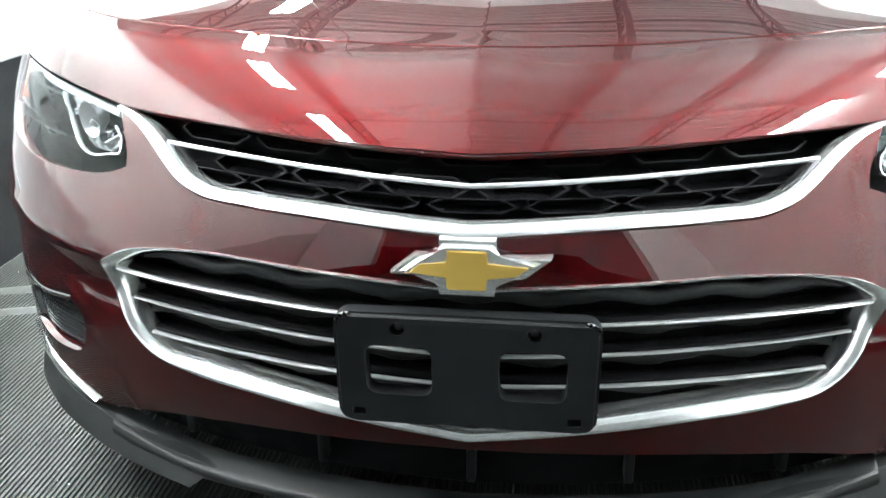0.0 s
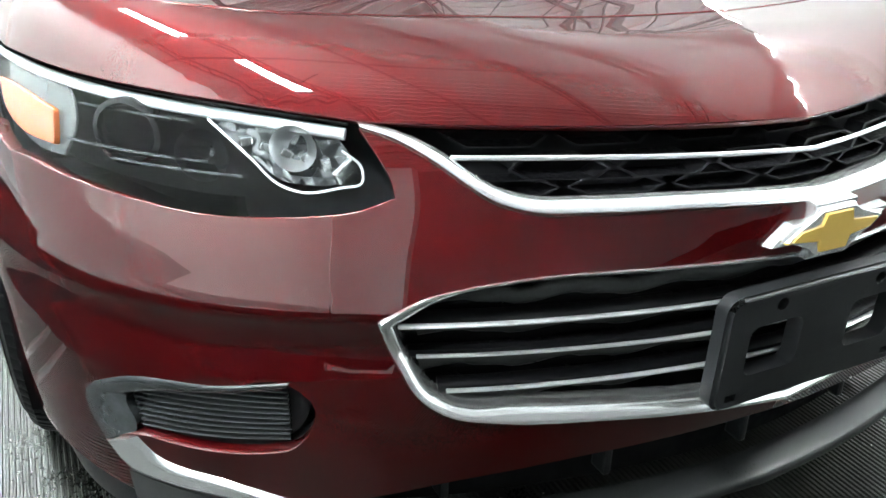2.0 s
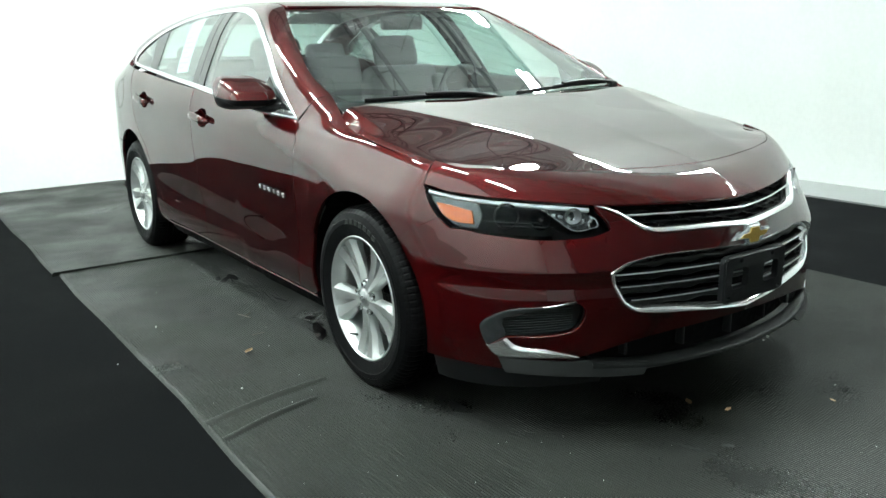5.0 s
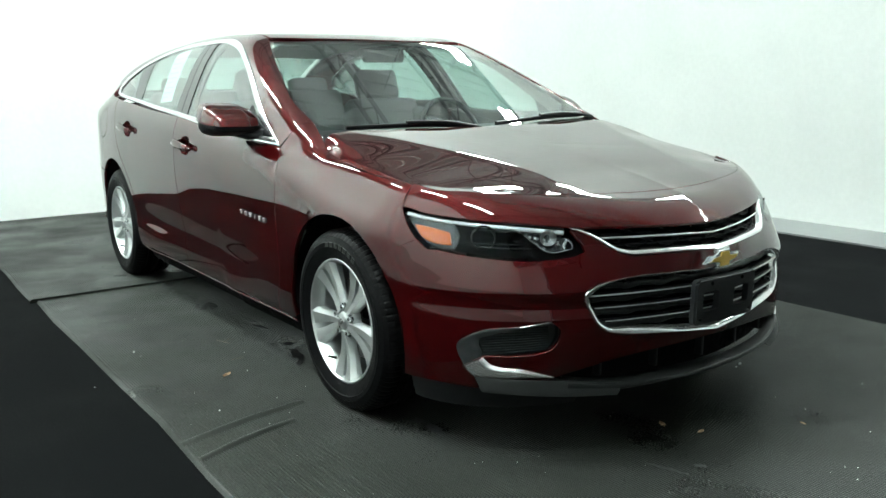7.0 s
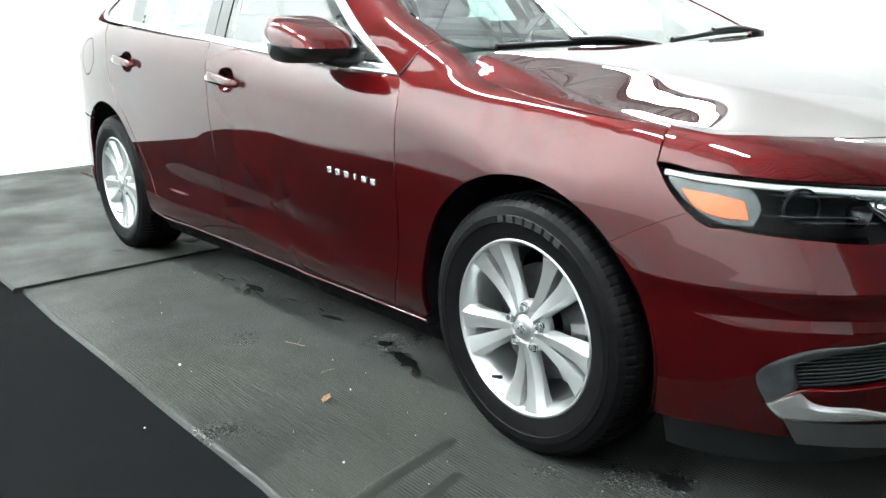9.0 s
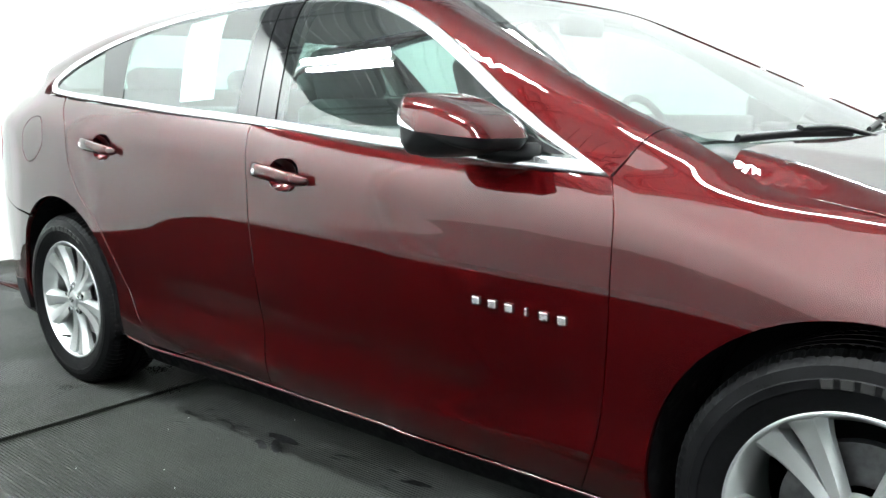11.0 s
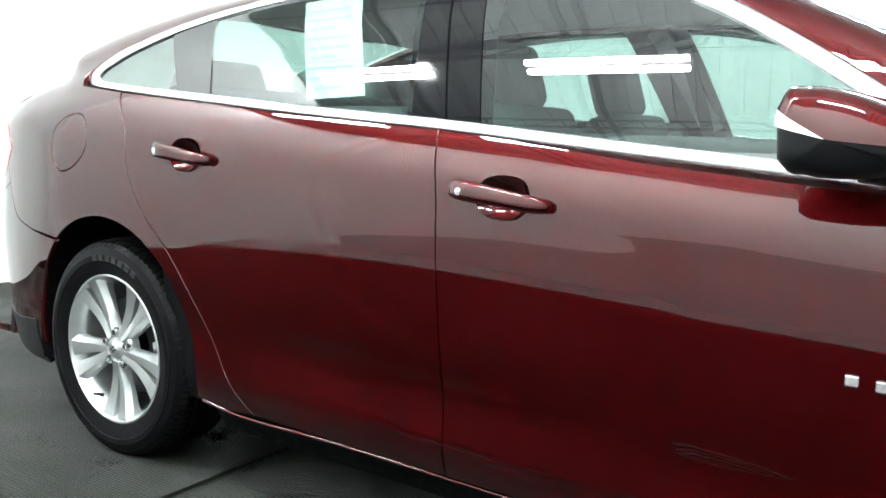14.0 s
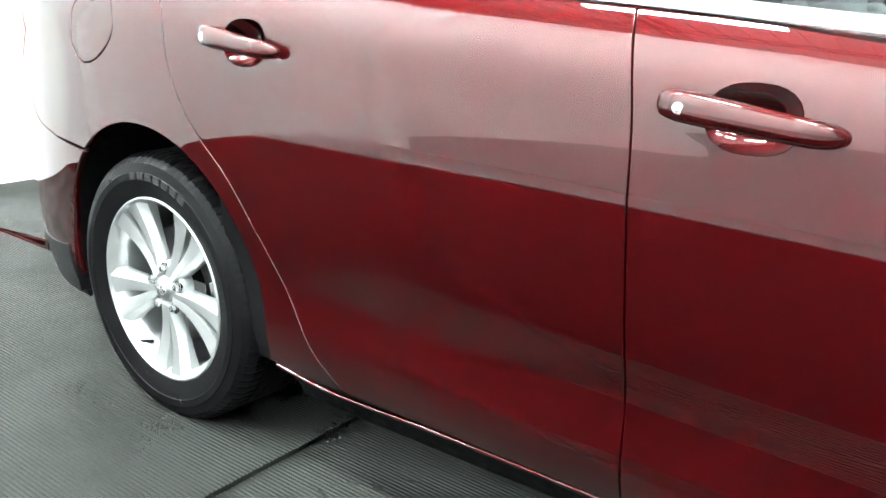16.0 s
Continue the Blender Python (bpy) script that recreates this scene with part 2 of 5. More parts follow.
def hood_height(X, y):
    """The hood falls gently from a long crease to its side seam, more steeply beside the windshield."""
    def top(q):
        return deck(y) + hood_mid(y) - .014 * q ** 2 - .075 * np.where(q < .26, q - q * q / .52, .13) * (1 - .92 * step(y, -.74, -.42))
    w, c = hood_seam(y), crease(y)
    tilt = np.clip((top(w) - seam_z(y) - cliff(y)) / (w - c), 0, .3)
    side = top(X) - tilt * (X - c + np.sqrt((X - c) ** 2 + .0004)) / 2 - cliff(y) * step(X, w - .06, w + .004)
    nose = f_deck(X, y, 0 * X)
    t = step(y, -.62, -.40)
    return side * t - nose * (1 - t)


def hood_skin(x, y, z):
    X = np.abs(x)
    w = hood_seam(y)
    f = smax(f_side(X, y, z) - .06 * step(y, -.3, .1) * (1 - step(X, w - .06, w)), f_nose(X, y, z), .10)
    return smax(f, z - hood_height(X, y), .03)


roof_line = spl((.9, 1.385), (1.1, 1.416), (1.5, 1.440), (1.9, 1.447), (2.3, 1.436), (2.7, 1.395), (3.0, 1.335), (3.4, 1.225), (3.8, 1.10))
cabin_plan = spl((.3, -.085), (.5, -.06), (1.0, -.015), (1.6, 0), (2.4, -.012), (3.0, -.025), (3.5, -.085))
cabin_side = spl((.85, .94), (.95, .912), (1.03, .878), (1.12, .83), (1.2, .783), (1.3, .718), (1.38, .650), (1.45, .575))


def f_cabin(X, y, z):
    return X - cabin_side(z) - cabin_plan(y)


def f_screen(X, y, z):
    return (z - .985 - .45 * (y - .240 - .15 * X ** 2)) * .91


def f_roof(X, y, z):
    return z - roof_line(y) + .03 * X ** 2


def upper(x, y, z):
    X = np.abs(x)
    f = smax(smax(f_cabin(X, y, z), f_roof(X, y, z), .07), f_screen(X, y, z), .05)
    return smax(f, .85 + .075 * (y - .5) + .15 * step(y, 2.95, 3.4) - z, .08)


def front_skin(x, y, z):
    return -smax(-hood_skin(x, y, z), -upper(x, y, z), .03)


def settle(field, p, way, reach=.6):
    """Moves points p along way until they lie on the field's surface, from outside inwards."""
    p, way = np.asarray(p, float), np.asarray(way, float)
    way = way / np.linalg.norm(way)
    n = max(8, math.ceil(reach / .03))
    s = np.linspace(0, reach, n + 1)
    q = p[:, None] + s[None, :, None] * way
    inside = field(*q.reshape(-1, 3).T).reshape(len(p), n + 1) < 0
    k = np.where(inside.any(1), inside.argmax(1), n)
    hi, lo = s[k], s[np.maximum(k - 1, 0)]
    for _ in range(14):
        mid = (lo + hi) / 2
        inn = field(*(p + mid[:, None] * way).T) < 0
        hi, lo = np.where(inn, mid, hi), np.where(inn, lo, mid)
    return p + hi[:, None] * way


def slope(field, p):
    e = .004
    q = np.concatenate([p + np.eye(3)[n] * s for n in range(3) for s in (e, -e)])
    v = field(*q.T).reshape(6, -1)
    g = np.stack([v[0] - v[1], v[2] - v[3], v[4] - v[5]], 1)
    return g / np.linalg.norm(g, axis=1)[:, None]


# ---- mesh helpers ----
def part(name, data, mat, parent=None, label="", smooth=None):
    """Links a bmesh or mesh as one object."""
    if isinstance(data, bmesh.types.BMesh):
        me = bpy.data.meshes.new(name)
        bmesh.ops.recalc_face_normals(data, faces=data.faces)
        data.to_mesh(me)
        data.free()
        if smooth:
            me.shade_smooth()
            me.set_sharp_from_angle(angle=radians(smooth))
    else:
        me = data
    ob = new(name, me)
    me.materials.clear()
    me.materials.append(mat)
    ob.parent = parent
    return tagged(ob, label)


def box(bm, centre, size, bevel=0.0, turn=None, seg=2):
    m = Matrix.Translation(centre)
    if turn is not None:
        m = m @ turn
    made = bmesh.ops.create_cube(bm, size=1, matrix=m @ Matrix.Diagonal((*size, 1)))
    if bevel:
        edges = list({e for v in made["verts"] for e in v.link_edges})
        bmesh.ops.bevel(bm, geom=edges, offset=bevel, segments=seg, profile=0.6, affect="EDGES")
    return bm


def boxed(centre, size, bevel=0.0, turn=None, seg=2):
    return box(bmesh.new(), centre, size, bevel, turn, seg)


def lathe(profile, steps, axis_x=True):
    """A turned shape round the x axis from (radius, x) pairs."""
    bm = bmesh.new()
    rings = []
    for k in range(steps):
        a = 2 * math.pi * k / steps
        rings.append([bm.verts.new((x, r * math.cos(a), r * math.sin(a))) for r, x in profile])
    for k in range(steps):
        p, q = rings[k], rings[(k + 1) % steps]
        for i in range(len(profile) - 1):
            bm.faces.new((p[i], p[i + 1], q[i + 1], q[i]))
    return bm


def curve(pts, n=24, closed=False):
    """Points along a smooth curve through pts."""
    p = np.array(pts, float)
    if len(p) == 2:
        t = np.linspace(0, 1, n)[:, None]
        return p[0] * (1 - t) + p[1] * t
    if closed:
        p = np.r_[p, p[:1]]
    d = np.r_[0, np.cumsum(np.linalg.norm(np.diff(p, axis=0), axis=1))]
    s = np.linspace(0, d[-1], n)
    return np.stack([spl(*zip(d, p[:, k]))(s) for k in range(p.shape[1])], 1)


def chain(*runs):
    """One closed loop from runs of points that meet at corners."""
    out = []
    for r in runs:
        r = np.array(r, float)
        if out and np.linalg.norm(out[-1][-1] - r[0]) < 1e-4:
            r = r[1:]
        out.append(r)
    loop = np.concatenate(out)
    return loop[:-1] if np.linalg.norm(loop[0] - loop[-1]) < 1e-4 else loop


def even(loop, h, closed=True):
    """The loop with points no farther than h apart, corners kept."""
    out = []
    n = len(loop)
    for k in range(n if closed else n - 1):
        a, b = loop[k], loop[(k + 1) % n]
        m = max(1, math.ceil(np.linalg.norm(b - a) / h))
        out += [a + (b - a) * j / m for j in range(m)]
    if not closed:
        out.append(loop[-1])
    out = np.array(out)
    keep = [0]
    for k in range(1, len(out)):
        if np.linalg.norm(out[k] - out[keep[-1]]) > 0.0008:
            keep.append(k)
    return out[keep]


def on_side(field, pts):
    p = np.array(pts, float)
    return settle(field, np.c_[np.full(len(p), -1.15), p], (1, 0, 0), .9)


def on_top(field, pts):
    p = np.array(pts, float)
    return settle(field, np.c_[p, np.full(len(p), 1.6)], (0, 0, -1), 1.3)


def on_front(field, pts):
    p = np.array(pts, float)
    return settle(field, np.c_[p[:, 0], np.full(len(p), -1.2), p[:, 1]], (0, 1, 0), 2.7)


def within(p, loops):
    inside = np.zeros(len(p), bool)
    a = np.concatenate(loops)
    b = np.concatenate([np.roll(q, -1, axis=0) for q in loops])
    dy = np.where(b[:, 1] == a[:, 1], 1e-12, b[:, 1] - a[:, 1])
    for c in range(0, len(p), 2000):
        x, y = p[c:c + 2000, :1], p[c:c + 2000, 1:]
        cross = ((a[:, 1] > y) != (b[:, 1] > y)) & (x < (b[:, 0] - a[:, 0]) * (y - a[:, 1]) / dy + a[:, 0])
        inside[c:c + 2000] = cross.sum(1) % 2 == 1
    return inside


def sheet(field, loops, way, h=.03, gap=.0028, fold=.018, lift=0.0):
    """Vertices, faces and normals of a panel on the field's surface inside closed 3D loops, its edges folded inwards."""
    way = np.array(way, float) / np.linalg.norm(way)
    e1 = np.cross(way, (0, 0, 1) if abs(way[2]) < .9 else (0, 1, 0))
    e1 /= np.linalg.norm(e1)
    e2 = np.cross(way, e1)
    flat, depth = [], []
    for k, loop in enumerate(loops):
        loop = even(np.array(loop), min(h, .02))
        p = np.c_[loop @ e1, loop @ e2]
        t = np.roll(p, -1, 0) - np.roll(p, 1, 0)
        nrm = np.c_[t[:, 1], -t[:, 0]] / (np.linalg.norm(t, axis=1)[:, None] + 1e-9)
        area = np.sum(p[:, 0] * np.roll(p[:, 1], -1) - p[:, 1] * np.roll(p[:, 0], -1))
        out = nrm * (1 if area > 0 else -1) * (1 if k == 0 else -1)
        flat.append((p - out * gap, out))
        depth.append(loop @ way)
    near, far = min(d.min() for d in depth) - .12, max(d.max() for d in depth) + .12
    edge = np.concatenate([p for p, _ in flat])
    lo, hi = edge.min(0), edge.max(0)
    gx, gy = np.meshgrid(np.arange(lo[0], hi[0], h), np.arange(lo[1], hi[1], h * .87))
    gx[1::2] += h / 2
    grid = np.c_[gx.ravel(), gy.ravel()]
    grid = grid[within(grid, [p for p, _ in flat])]
    if len(grid):
        ok = np.ones(len(grid), bool)
        for c in range(0, len(grid), 400):
            g = grid[c:c + 400]
            ok[c:c + 400] = ((g[:, None] - edge[None]) ** 2).sum(2).min(1) > (.5 * h) ** 2
        grid = grid[ok]
    pts = np.r_[edge, grid]
    lines, start = [], 0
    for p, _ in flat:
        m = len(p)
        lines += [(start + i, start + (i + 1) % m) for i in range(m)]
        start += m
    v2, _, tri, *_ = delaunay_2d_cdt([Vector(p) for p in pts], lines, [], 0, 1e-6)
    v2 = np.array([tuple(v) for v in v2])
    tri = np.array([list(t) for t in tri])
    mid = v2[tri].mean(1)
    tri = tri[within(mid, [p for p, _ in flat])]
    p3 = settle(field, v2[:, :1] * e1 + v2[:, 1:] * e2 + near * way, way, far - near)
    n3 = slope(field, p3)
    p3 = p3 + n3 * lift
    verts, norms, faces = [p3], [n3], [t.tolist() for t in tri]
    if fold:
        base, start = len(p3), 0
        for p, out in flat:
            m = len(p)
            a, n = p3[start:start + m], n3[start:start + m]
            o = out[:, :1] * e1 + out[:, 1:] * e2
            o = o - n * np.sum(o * n, 1)[:, None]
            o /= np.linalg.norm(o, axis=1)[:, None] + 1e-9
            verts += [a + o * .0016 - n * .0022, a + o * .0012 - n * fold]
            norms += [(n * .5 + o), o]
            for i in range(m):
                j = (i + 1) % m
                s, u, w = (start + i, start + j), (base + i, base + j), (base + m + i, base + m + j)
                faces += [[s[0], s[1], u[1], u[0]], [u[0], u[1], w[1], w[0]]]
            base, start = base + 2 * m, start + m
    return np.concatenate(verts), faces, np.concatenate(norms)


def mesh_from(name, pieces, mirror=False):
    verts, faces, norms, base = [], [], [], 0
    for v, f, n in pieces:
        flip = np.array((-1, 1, 1)) if mirror else np.ones(3)
        v, n = v * flip, n * flip
        n = n / (np.linalg.norm(n, axis=1)[:, None] + 1e-9)
        verts.append(v), norms.append(n)
        for face in f:
            i, j, k = face[:3]
            up = np.dot(np.cross(v[j] - v[i], v[k] - v[i]), n[i] + n[j] + n[k])
            faces.append([base + q for q in (face if up > 0 else face[::-1])])
        base += len(v)
    me = bpy.data.meshes.new(name)
    me.from_pydata(np.concatenate(verts).tolist(), [], faces)
    me.shade_smooth()
    me.normals_split_custom_set_from_vertices(np.concatenate(norms).tolist())
    return me


def panel(name, field, loops, way, mat, parent, mirror=False, label="", **more):
    return part(name, mesh_from(name, [sheet(field, loops, way, **more)], mirror), mat, parent, label)


def band(edge_a, edge_b, field, proud=.006, deep=.012, n=60, closed=False, cross=6):
    """A rounded strip between two curves that lie on the surface."""
    def spread(e):
        e = np.array(e, float)
        if closed:
            e = np.r_[e, e[:1]]
        d = np.r_[0, np.cumsum(np.linalg.norm(np.diff(e, axis=0), axis=1))]
        s = np.linspace(0, d[-1], n)
        return np.stack([np.interp(s, d, e[:, k]) for k in range(3)], 1)
    a, b = spread(edge_a), spread(edge_b)
    na, nb = slope(field, a), slope(field, b)
    rows = [a - na * deep]
    for k in range(cross + 1):
        t = k / cross
        rows.append(a * (1 - t) + b * t + (na * (1 - t) + nb * t) * proud * (1 - (2 * t - 1) ** 4))
    rows.append(b - nb * deep)
    bm = bmesh.new()
    grid = [[bm.verts.new(p) for p in r] for r in rows]
    for r, q in zip(grid, grid[1:]):
        for i in range(n - 1):
            bm.faces.new((r[i], r[i + 1], q[i + 1], q[i]))
    if not closed:
        for i in (0, n - 1):
            bm.faces.new([r[i] for r in grid])
    else:
        bmesh.ops.remove_doubles(bm, verts=bm.verts, dist=1e-5)
    return bm


def rod(points, width, height, field=None, normals=None, rounded=True):
    """A bar of the given width (across) and height (out of the surface) swept along points."""
    p = np.array(points, float)
    t = np.gradient(p, axis=0)
    t /= np.linalg.norm(t, axis=1)[:, None]
    n = slope(field, p) if field else np.broadcast_to(np.array(normals, float), p.shape)
    s = np.cross(t, n)
    s /= np.linalg.norm(s, axis=1)[:, None]
    n = np.cross(s, t)
    angles = np.linspace(0, 2 * math.pi, 9)[:-1] + math.pi / 8
    sq = [(np.sign(math.cos(a)) * abs(math.cos(a)) ** .6, np.sign(math.sin(a)) * abs(math.sin(a)) ** .6) for a in angles]
    bm = bmesh.new()
    rings = [[bm.verts.new(p[i] + s[i] * u * width / 2 + n[i] * v * height / 2) for u, v in sq] for i in range(len(p))]
    for r, q in zip(rings, rings[1:]):
        for i in range(8):
            bm.faces.new((r[i], r[(i + 1) % 8], q[(i + 1) % 8], q[i]))
    bm.faces.new(rings[0]), bm.faces.new(rings[-1][::-1])
    return bm


def mirrored(bm):
    for v in bm.verts:
        v.co.x = -v.co.x
    bmesh.ops.reverse_faces(bm, faces=bm.faces)
    return bm


def thing(name, label, category, kind="", group=""):
    return tagged(new(name), label, category, group, kind)


def whole(x, y, z):
    a, b = lower(x, y, z), upper(x, y, z)
    return -smax(-a, -b, .05)


def sunk(field, d):
    return lambda x, y, z: field(x, y, z) + d


# ---- the room ----
MAT_L, MAT_R, WALL_L, WALL_R, BACK, FRONT, TOP = -1.48, 1.75, -4.0, 4.25, 5.75, -6.2, 7.2


def slab(name, x0, x1, y0, y1, z0, z1, mat, label, category="floor", bevel=0.0):
    ob = part(name, boxed(((x0 + x1) / 2, (y0 + y1) / 2, (z0 + z1) / 2), (x1 - x0, y1 - y0, z1 - z0), bevel), mat)
    return tagged(ob, label, category, kind="structure")


slab("floor", -14, 14, FRONT - 4, 14, -.30, -.012, TARMAC, "smooth black rubber floor beside the grey mat")
slab("floor_strip_right", 3.66, 4.25, FRONT, BACK, -.012, .001, GREYFLOOR, "light grey painted floor strip along the white wall")
slab("floor_strip_left", -4.0, -3.42, FRONT, BACK, -.012, .001, GREYFLOOR, "light grey painted floor strip along the white wall")


def ribbed_mat(name, y0, y1, z, label, pitch=.0105, curl=0.0, left=MAT_L):
    """A rubber mat with lengthwise ribs and a slightly wavy left edge."""
    bm = bmesh.new()
    ys = np.linspace(y0, y1, 15)
    xs = [left - .012, left - .004, left + .004]
    zs = [-.011, -.003, .001]
    x = left + .006
    while x < MAT_R:
        xs += [x, x + pitch * .28, x + pitch * .40, x + pitch * .80]
        zs += [0, 0, -.0028, -.0028]
        x += pitch
    xs += [MAT_R, MAT_R + .004]
    zs += [0, -.011]
    rows = []
    for y in ys:
        sway = .007 * math.sin(2.3 * y + .4) + .004 * math.sin(6.1 * y)
        rows.append([bm.verts.new((a + sway * max(0, 1 - (a - left) / .10), y, z + b + (curl * math.exp(-((y - y0) / .25) ** 2)))) for a, b in zip(xs, zs)])
    for r, q in zip(rows, rows[1:]):
        for i in range(len(xs) - 1):
            bm.faces.new((r[i], r[i + 1], q[i + 1], q[i]))
    for r in (rows[0], rows[-1]):
        low = [bm.verts.new((v.co.x, v.co.y, -.012)) for v in r]
        for i in range(len(r) - 1):
            bm.faces.new((r[i], r[i + 1], low[i + 1], low[i]))
    return tagged(part(name, bm, MAT), label, "rubber mat")


ribbed_mat("rubber_mat", FRONT + 1.02, 2.497, 0, "grey ribbed rubber mat under the front of the car")
ribbed_mat("rubber_mat", 2.45, BACK - .02, .008, "grey ribbed rubber mat overlapping the front one at a dark seam", curl=.004, left=MAT_L - .035)


def mat_ripple(x0, y0, x1, y1, height, wide):
    """A soft raised fold across the edge of the mat."""
    p = curve([(x0, y0, 0), ((x0 + x1) / 2, (y0 + y1) / 2 + .012, 0), (x1, y1, 0)], 22)
    bm = bmesh.new()
    rows = []
    for i, q in enumerate(p):
        f = math.sin(math.pi * min(1, .12 + i / 21 * .88)) ** .7
        rows.append([bm.verts.new((q[0], q[1] + u * wide, -.004 + (.004 + height * f) * (1 - u * u) ** 2)) for u in np.linspace(-1, 1, 11)])
    for r, q in zip(rows, rows[1:]):
        for i in range(10):
            bm.faces.new((r[i], r[i + 1], q[i + 1], q[i]))
    return tagged(part("mat_fold", bm, MAT, smooth=60), "soft raised ripple in the grey rubber mat", "mat fold")


mat_ripple(MAT_L, .05, -.98, .16, .008, .034)
mat_ripple(MAT_L + .01, -.10, -1.08, .02, .007, .030)


def room_walls():
    """White walls with rounded corners, 0.2 m thick."""
    r = 1.1
    line = []
    for cx, cy, a0 in ((WALL_R - r, BACK - r, 0), (WALL_L + r, BACK - r, 90)):
        line += [(cx + r * math.cos(radians(a)), cy + r * math.sin(radians(a)), cx + (r + .2) * math.cos(radians(a)), cy + (r + .2) * math.sin(radians(a))) for a in np.linspace(a0, a0 + 90, 13)]
    line = [(WALL_R, FRONT, WALL_R + .2, FRONT)] + line + [(WALL_L, FRONT, WALL_L - .2, FRONT)]
    bm = bmesh.new()
    cols = [[bm.verts.new((a, b, -.012)), bm.verts.new((a, b, 4.3)), bm.verts.new((c, d, 4.3)), bm.verts.new((c, d, -.012))] for a, b, c, d in line]
    for p, q in zip(cols, cols[1:]):
        for i in range(3):
            bm.faces.new((p[i], q[i], q[i + 1], p[i + 1]))
    tagged(part("wall_curved", bm, WALL, smooth=40), "white painted booth wall with rounded corners", "wall", kind="structure")
    slab("wall_booth_front_near", WALL_L, -2.5, FRONT + .8, FRONT + 1.0, -.012, 4.3, WALL_GREY, "grey front wall of the booth beside its wide entrance", "wall")
    slab("wall_booth_front_far", 3.1, WALL_R, FRONT + .8, FRONT + 1.0, -.012, 4.3, WALL, "white front wall of the booth beside its wide entrance", "wall")
    # Unseen band, tapering to the back, added for its reflection in the doors
    bm = bmesh.new()
    edge = [(FRONT + 1.0, .95), (1.6, .92), (3.2, .62), (BACK - 1.1, .16)]
    cols = [[bm.verts.new((x, y, z)) for x, z in ((WALL_L + .002, -.012), (WALL_L + .012, -.012), (WALL_L + .012, h), (WALL_L + .002, h))] for y, h in edge]
    for p, q in zip(cols, cols[1:]):
        for i in range(4):
            bm.faces.new((p[i], p[(i + 1) % 4], q[(i + 1) % 4], q[i]))
    bm.faces.new(cols[0]), bm.faces.new(cols[-1][::-1])
    tagged(part("wall_reflection_band", bm, WALL_GREY), "unseen grey band added low on the white booth wall", "wall", kind="structure")
    slab("wall_front", -10.5, 10.5, FRONT - 3.2, FRONT - 3, -.012, TOP, HALL, "plain dark wall that closes the hall", "wall")
    slab("wall_side_far", 10.5, 10.7, FRONT - 3.2, BACK + 4, -.012, TOP, WALL, "plain white wall of the hall outside the booth", "wall")
    slab("wall_side_near", -10.7, -10.5, FRONT - 3.2, BACK + 4, -.012, TOP, WALL, "plain white wall of the hall outside the booth", "wall")
    slab("wall_back_far", -10.7, 10.7, BACK + 4, BACK + 4.2, -.012, TOP, WALL, "plain white wall of the hall outside the booth", "wall")
    bm = bmesh.new()
    box(bm, (0, .2, TOP + .1), (21.4, 20, .2))
    for k in range(66):
        box(bm, (0, -9.6 + k * .3, TOP - .02), (21.2, .12, .05))
    tagged(part("ceiling", bm, CEILING), "white-lined corrugated roof deck", "ceiling", kind="structure")


room_walls()


def joist(x, axis="y"):
    """An open-web steel joist: two chords with zigzag webs."""
    bm = bmesh.new()
    z0, z1 = TOP - .62, TOP - .12
    for z in (z0, z1):
        box(bm, (0, 0, z), (.08, 20, .05))
    for k in range(34 if axis == "y" else 0):
        y = -9.4 + k * .56
        for s in (1, -1):
            a, b = Vector((0, y, z0)), Vector((0, y + s * .28, z1))
            m = (b - a).to_track_quat("Z", "Y").to_matrix().to_4x4()
            box(bm, (a + b) / 2, (.02, .02, (b - a).length), turn=m)
    ob = part("roof_joist", bm, JOIST)
    ob.matrix_basis = pose(x, 0, 0) if axis == "y" else pose(0, x, .06, 0, 0, 90)
    return tagged(ob, "dark open-web steel roof joist", "joist", group="roof joists")


for k in range(8):
    joist(-7.2 + 2.1 * k)
for k in range(6):
    joist(-6.6 + 2.7 * k, "x")


def strip_lamp():
    """A twin fluorescent strip lamp hung from the joists."""
    root = part("strip_lamp", boxed((0, 0, .045), (.08, 1.30, .06), .012), WHITE)
    tagged(root, "white twin fluorescent strip lamp, lit", "strip lamp", group="ceiling strip lamps")
    for x in (-.075, .075):
        part("lamp_tube", boxed((x, 0, .0), (.075, 1.28, .036), .008), TUBE, root)
    for y in (-.5, .5):
        part("hanger", boxed((0, y, 1.40), (.012, .012, 2.68)), JOIST, root)
    return root


# The two outer rows, beyond the booth walls, are unseen and added to light the roof
LAMPS = [(x, y, 4.45, 0) for x in (-2.3, 4.2) for y in (-1.7, .55, 2.8, 5.0)] + [(x, y, 4.45, 0) for x in (-7.4, 7.6) for y in (-4.5, -1.8, .9, 3.6)]
first_lamp = strip_lamp()
for k, (x, y, z, turn) in enumerate(LAMPS):
    m = pose(x, y, z, 0, turn, 0)
    if k == 0:
        first_lamp.matrix_basis = m
    else:
        copy_thing(first_lamp, m)

# ---- the car ----
car = thing("car", "dark red metallic four-door sedan parked on a grey rubber mat", "car")
ARCH_F, ARCH_R = .39, .405


def arc(cy, r, a0, a1, n=28):
    a = np.radians(np.linspace(a0, a1, n))
    return np.c_[cy + r * np.cos(a), .335 + r * np.sin(a)]


